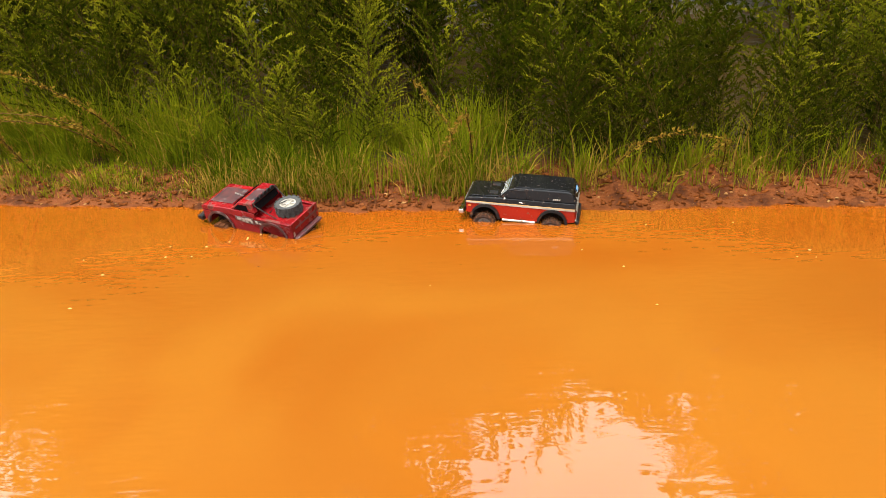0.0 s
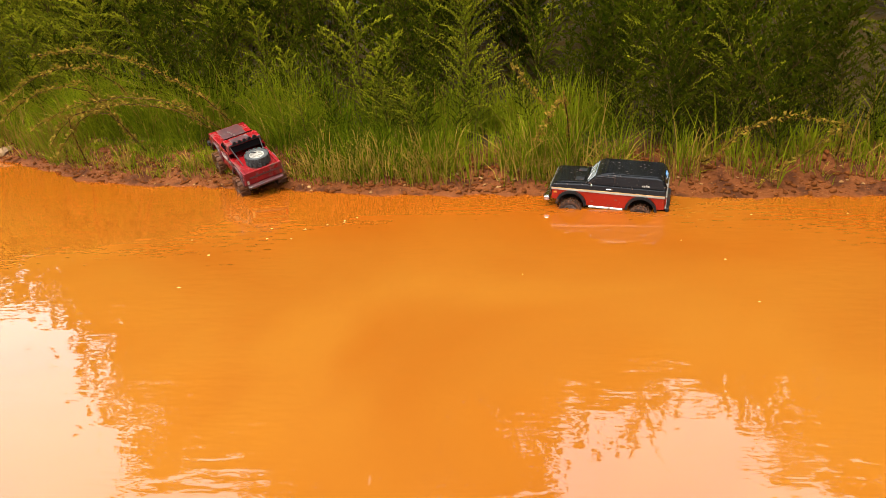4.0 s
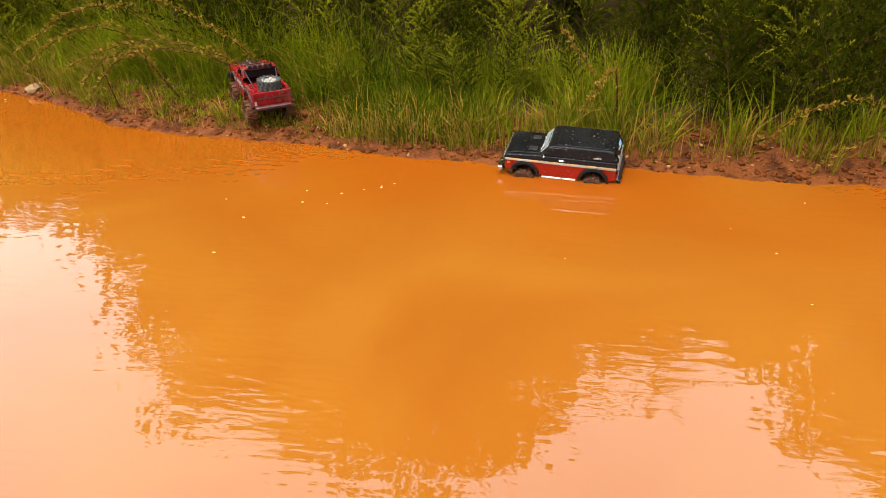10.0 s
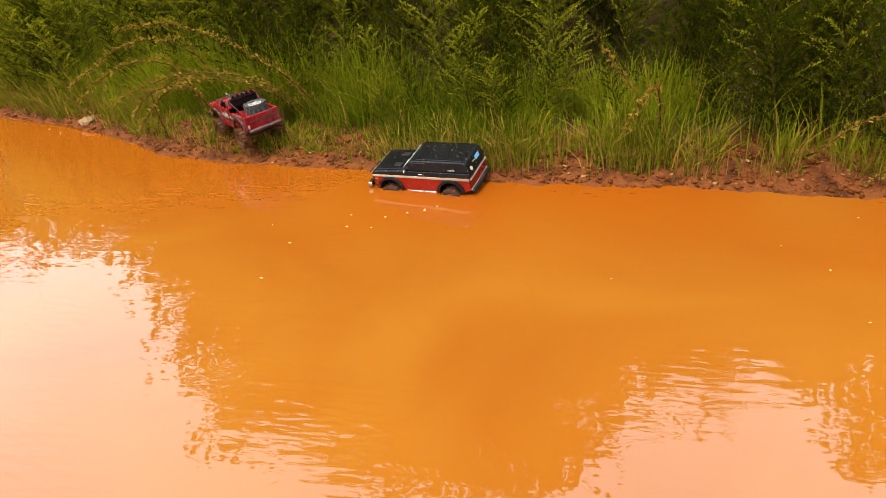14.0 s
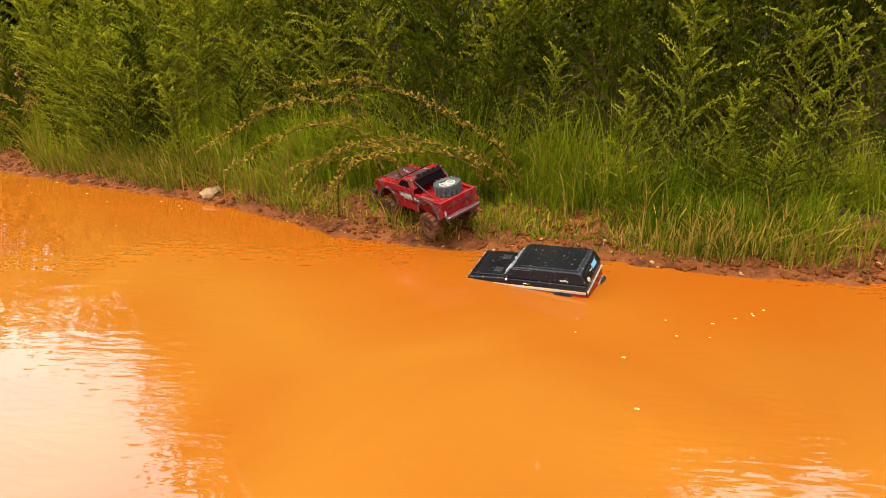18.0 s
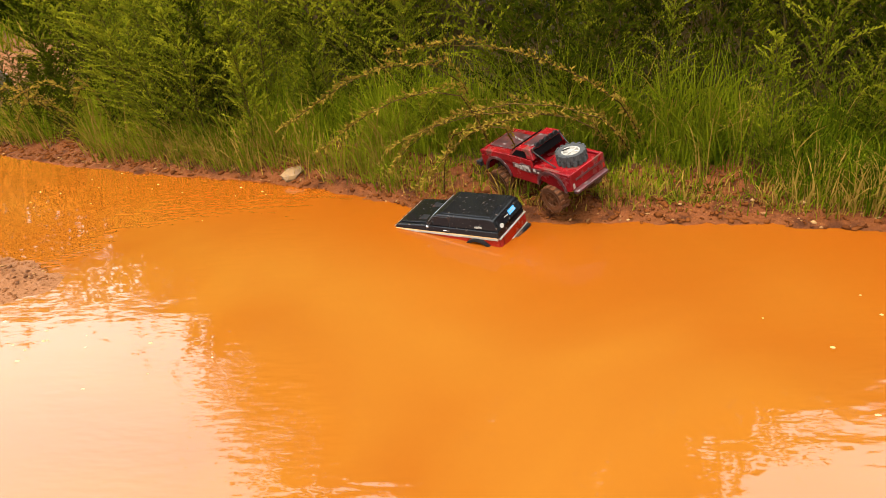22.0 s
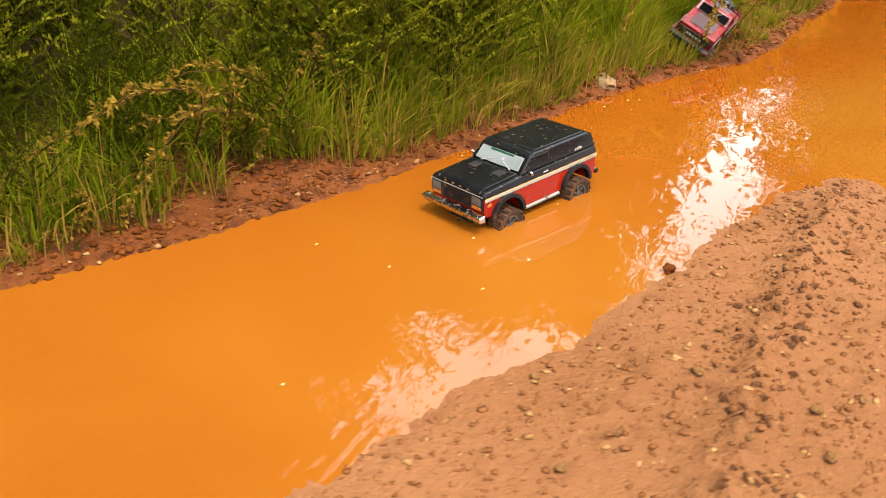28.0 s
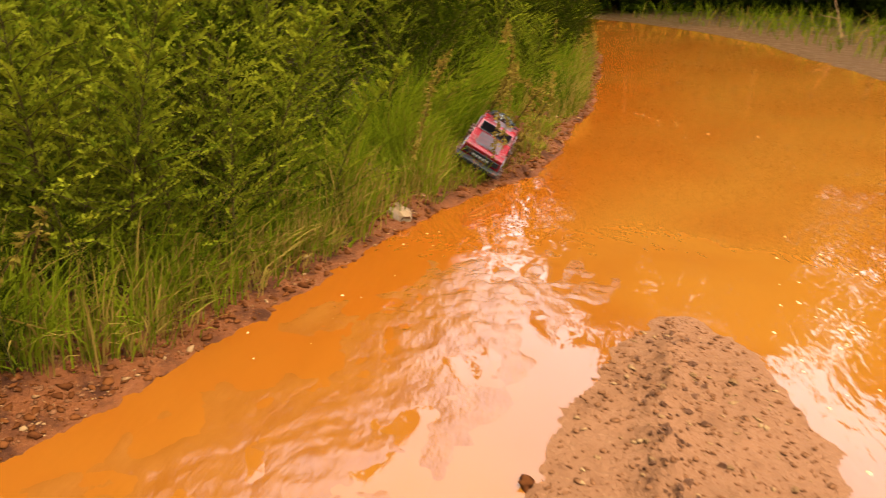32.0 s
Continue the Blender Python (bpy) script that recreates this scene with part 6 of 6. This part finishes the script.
def wave_sheet(length, tall, seed):
    """A bow wave: a ragged frothy ridge with torn fingers and drops along its crest, x along the truck."""
    r = random.Random(seed)
    bm = bmesh.new()
    n, m = 90, 34
    crest_y = lambda u: 0.035 + 0.070 * math.sin(math.pi * min(1, 0.10 + u * 0.8)) + 0.030 * noise.noise(Vector((u * 7, 4.2, seed * 0.37)))
    grid, tops = [], []
    ph = r.uniform(0, 90)
    for i_ in range(n + 1):
        u = i_ / n
        env = max(0.0, math.sin(math.pi * u ** 0.55)) ** 0.8 * (1 - 0.35 * u) * (0.75 + 0.5 * abs(noise.noise(Vector((u * 9, 0.3, ph)))))
        row = []
        for j in range(m + 1):
            y = -0.02 + 0.26 * j / m
            torn = max(0.05, 0.30 + 1.7 * abs(noise.noise(Vector((u * 15, y * 18, ph)))) + 0.7 * noise.noise(Vector((u * 42, y * 60, ph))))
            w = 0.045 if y < crest_y(u) else 0.022
            z = tall * env * torn * math.exp(-((y - crest_y(u)) / w) ** 2)
            row.append(bm.verts.new((length * (0.5 - u), y + 0.25 * z, z - 0.007)))
        grid.append(row)
        tops.append(Vector((length * (0.5 - u), crest_y(u), 0.8 * tall * env)))
    for a, c in zip(grid, grid[1:]):
        for j in range(m):
            bm.faces.new((a[j], a[j + 1], c[j + 1], c[j]))
    extra = []
    for k in range(70):
        p = tops[r.randrange(4, int(n * 0.8))]
        way = Vector((r.uniform(-0.2, 0.5), r.uniform(0.5, 1.2), r.uniform(-0.2, 0.9))).normalized()
        reach_ = r.uniform(0.02, 0.085)
        e = p + way * reach_ + Vector((0, 0, -0.3 * reach_))
        if k % 2:
            extra.append(rod([p, p + way * reach_ * 0.6, e], [0.009, 0.005, 0.0025], 6))
        drop = lump(r.uniform(0.003, 0.008), seed + k, (1.2, 1, 1), 0.3, 1)
        for v in drop.verts:
            v.co += e + way * r.uniform(0, 0.03)
        extra.append(drop)
    fly = bmesh.new()
    for b in extra:
        tmp = bpy.data.meshes.new("drop")
        b.to_mesh(tmp)
        b.free()
        fly.from_mesh(tmp)
        bpy.data.meshes.remove(tmp)
    return bm, fly


M_froth = material("frothy_muddy_water", (0.36, 0.205, 0.085), (0.26, 0.125, 0.036), scale=16, rough=0.2, spec=0.4, bump=0.004, bump_scale=60)
for side in (1, -1):
    ob = new("bow_wave")
    for nm, bm in zip(("wave_crest", "spray"), wave_sheet(0.54, 0.105 if side > 0 else 0.05, 300 + side)):
        if side < 0:
            for v in bm.verts:
                v.co.y = -v.co.y
            bmesh.ops.reverse_faces(bm, faces=bm.faces)
        piece = part(nm, bm, M_froth, ob, smooth=True)
        if nm == "spray":
            piece["kind"] = "stuff"
    tagged(ob, "frothy bow wave curling off the truck's wheels", "splash", "bow waves of the truck")
    rows = [(0.0, pose(-5.6, 4.75, -0.16, 0, 0, 160))]
    for t, lift in ((28.6, -0.16), (28.8, -0.04), (28.9, 0.0), (29.0, 0.0), (29.1, 0.0), (29.2, -0.01), (29.35, -0.06), (29.6, -0.16)):
        x, y, z, h, p = truck_at(t)
        rows.append((t, pose(x, y, lift, 0, 0, h) @ pose(-0.01, 0.085 * side, 0)))
    rows.append((32.0, rows[-1][1]))
    SPLASH.append((ob, rows))

# churned water left in the channel: rippled skins that rise through the still one behind the truck and settle
M_churn = material("churned_clay_water", (0.128, 0.036, 0.0034), (0.146, 0.045, 0.0052), scale=7, rough=0.16, spec=0.5, bump=0.0022, bump_scale=24, stretch=(1.0, 2.0, 1.0), detail=9)
mid_line = lambda x: np.interp(x, [-7.4, -6.6, -5.8, -5.1, -4.5, -4.0], [5.85, 5.28, 4.85, 4.56, 4.34, 4.15])
for x0, x1, up, high in ((-6.45, -3.8, 28.75, 29.0), (-7.9, -6.15, 29.05, 29.3)):
    cx_, cy_ = np.arange(x0, x1, 0.016), np.arange(-0.62, 0.62, 0.016)
    CX, CY = np.meshgrid(cx_, cy_)
    wy_ = mid_line(CX) + CY
    fade = np.clip((CX - x0) / 0.3, 0, 1) * np.clip((x1 - CX) / 0.5, 0, 1) * np.clip((0.60 - np.abs(CY) - 0.20 * np.abs(grain(CX, wy_, 3, 35)) - 0.12 * np.abs(grain(CX, wy_, 9, 36))) / 0.34, 0, 1)
    chop = 0.5 * wave(CX, wy_ * 1.6, 24, 31) + 0.5 * grain(0.8 * CX + 0.6 * wy_, 1.5 * wy_ - 0.9 * CX, 17, 32) + 0.4 * grain(0.5 * CX - 0.9 * wy_, 1.2 * CX + 0.7 * wy_, 33, 33)
    CZ = 0.0036 * chop * fade + 0.007 * fade - 0.003
    i = (np.arange(len(cy_) - 1)[:, None] * len(cx_) + np.arange(len(cx_) - 1)[None]).ravel()
    quads = np.stack([i, i + 1, i + len(cx_) + 1, i + len(cx_)], 1)
    churn = new("churned_water", arrays_mesh("churned_water", np.stack([CX, wy_, CZ], -1).reshape(-1, 3), quads.ravel(), np.full(len(quads), 4), M_churn))
    churn.data.polygons.foreach_set("use_smooth", [True] * len(churn.data.polygons))
    tagged(churn, "choppy muddy water stirred up in the truck's wake", "water", kind="stuff")
    SPLASH.append((churn, [(0, pose(0, 0, -0.03)), (up - 0.1, pose(0, 0, -0.03)), (up, pose(0, 0, -0.012)), (high, pose(0, 0, 0.0025)), (29.35, pose(0.02, -0.01, 0.0025)), (30.2, pose(0.05, -0.02, 0.002)), (31, pose(0.07, -0.02, 0.001)), (32, pose(0.08, -0.03, 0.0005))]))

# long ripples that go on rocking in the channel
cx_, cy_ = np.arange(-7.6, -3.2, 0.018), np.arange(-0.46, 0.46, 0.018)
CX, CY = np.meshgrid(cx_, cy_)
wy_ = np.interp(CX, [-7.6, -6.6, -5.8, -5.1, -4.5, -4.0, -3.2], [5.95, 5.28, 4.85, 4.56, 4.34, 4.15, 3.9]) + CY
fade = np.clip((CX + 7.6) / 0.4, 0, 1) * np.clip((-3.2 - CX) / 0.8, 0, 1) * np.clip((0.46 - np.abs(CY)) / 0.2, 0, 1)
turned = CX * 0.5 + wy_ * 1.6
CZ = 0.0030 * fade * (0.6 * wave(turned, wy_ - CX, 17, 51) + 0.6 * grain(CX * 0.8, wy_ * 2.0, 9, 52) + 0.3 * grain(CX, wy_ * 2.2, 20, 53)) + 0.0036 * fade - 0.0016
i = (np.arange(len(cy_) - 1)[:, None] * len(cx_) + np.arange(len(cx_) - 1)[None]).ravel()
quads = np.stack([i, i + 1, i + len(cx_) + 1, i + len(cx_)], 1)
ripples = new("channel_ripples", arrays_mesh("channel_ripples", np.stack([CX, wy_, CZ], -1).reshape(-1, 3), quads.ravel(), np.full(len(quads), 4), M_water))
ripples.data.polygons.foreach_set("use_smooth", [True] * len(ripples.data.polygons))
silted(ripples, CX, wy_)
tagged(ripples, "low ripples on the muddy water of the channel", "water", kind="stuff")
SPLASH.append((ripples, [(0, pose(0, 0, -0.02)), (28.6, pose(0, 0, -0.02)), (29.3, pose(0, 0, 0.0005)), (32, pose(0.05, -0.02, 0.0003))]))


# ---------------------------------------------------------------- what moves
def roll_wheels(wheels, rows, turn):
    """Each wheel turns by the way that its truck has gone; turn: how many degrees a metre."""
    for w in wheels:
        place = w.matrix_basis.translation.copy()
        keys, angle = [], 0.0
        keys.append((rows[0][0], Matrix.Translation(place)))
        for a, c in zip(rows, rows[1:]):
            gone = math.hypot(c[1] - a[1], c[2] - a[2]) * turn
            steps = max(1, math.ceil(gone / 80))
            for k in range(steps):
                angle += gone / steps
                t = a[0] + (c[0] - a[0]) * (k + 1) / steps
                if round(t * FPS) > round(keys[-1][0] * FPS):
                    keys.append((t, Matrix.Translation(place) @ pose(0, 0, 0, 0, angle, 0)))
        walk(w, keys)


def motions():
    walk(wagon, [(t, pose(x, y, z, 0, 0, h) @ pose(0, 0, 0, r, -p, 0)) for t, x, y, z, h, p, r in WAGON])
    walk(pickup, [(t, pose(x, y, z, 0, 0, h) @ pose(0, 0, 0, r, -p, 0)) for t, x, y, z, h, p, r in PICKUP])
    roll_wheels(wagon_wheels, WAGON, 300)
    roll_wheels(pickup_wheels, PICKUP, 400)
    for ob, rows in SPLASH:
        walk(ob, rows)


motions()
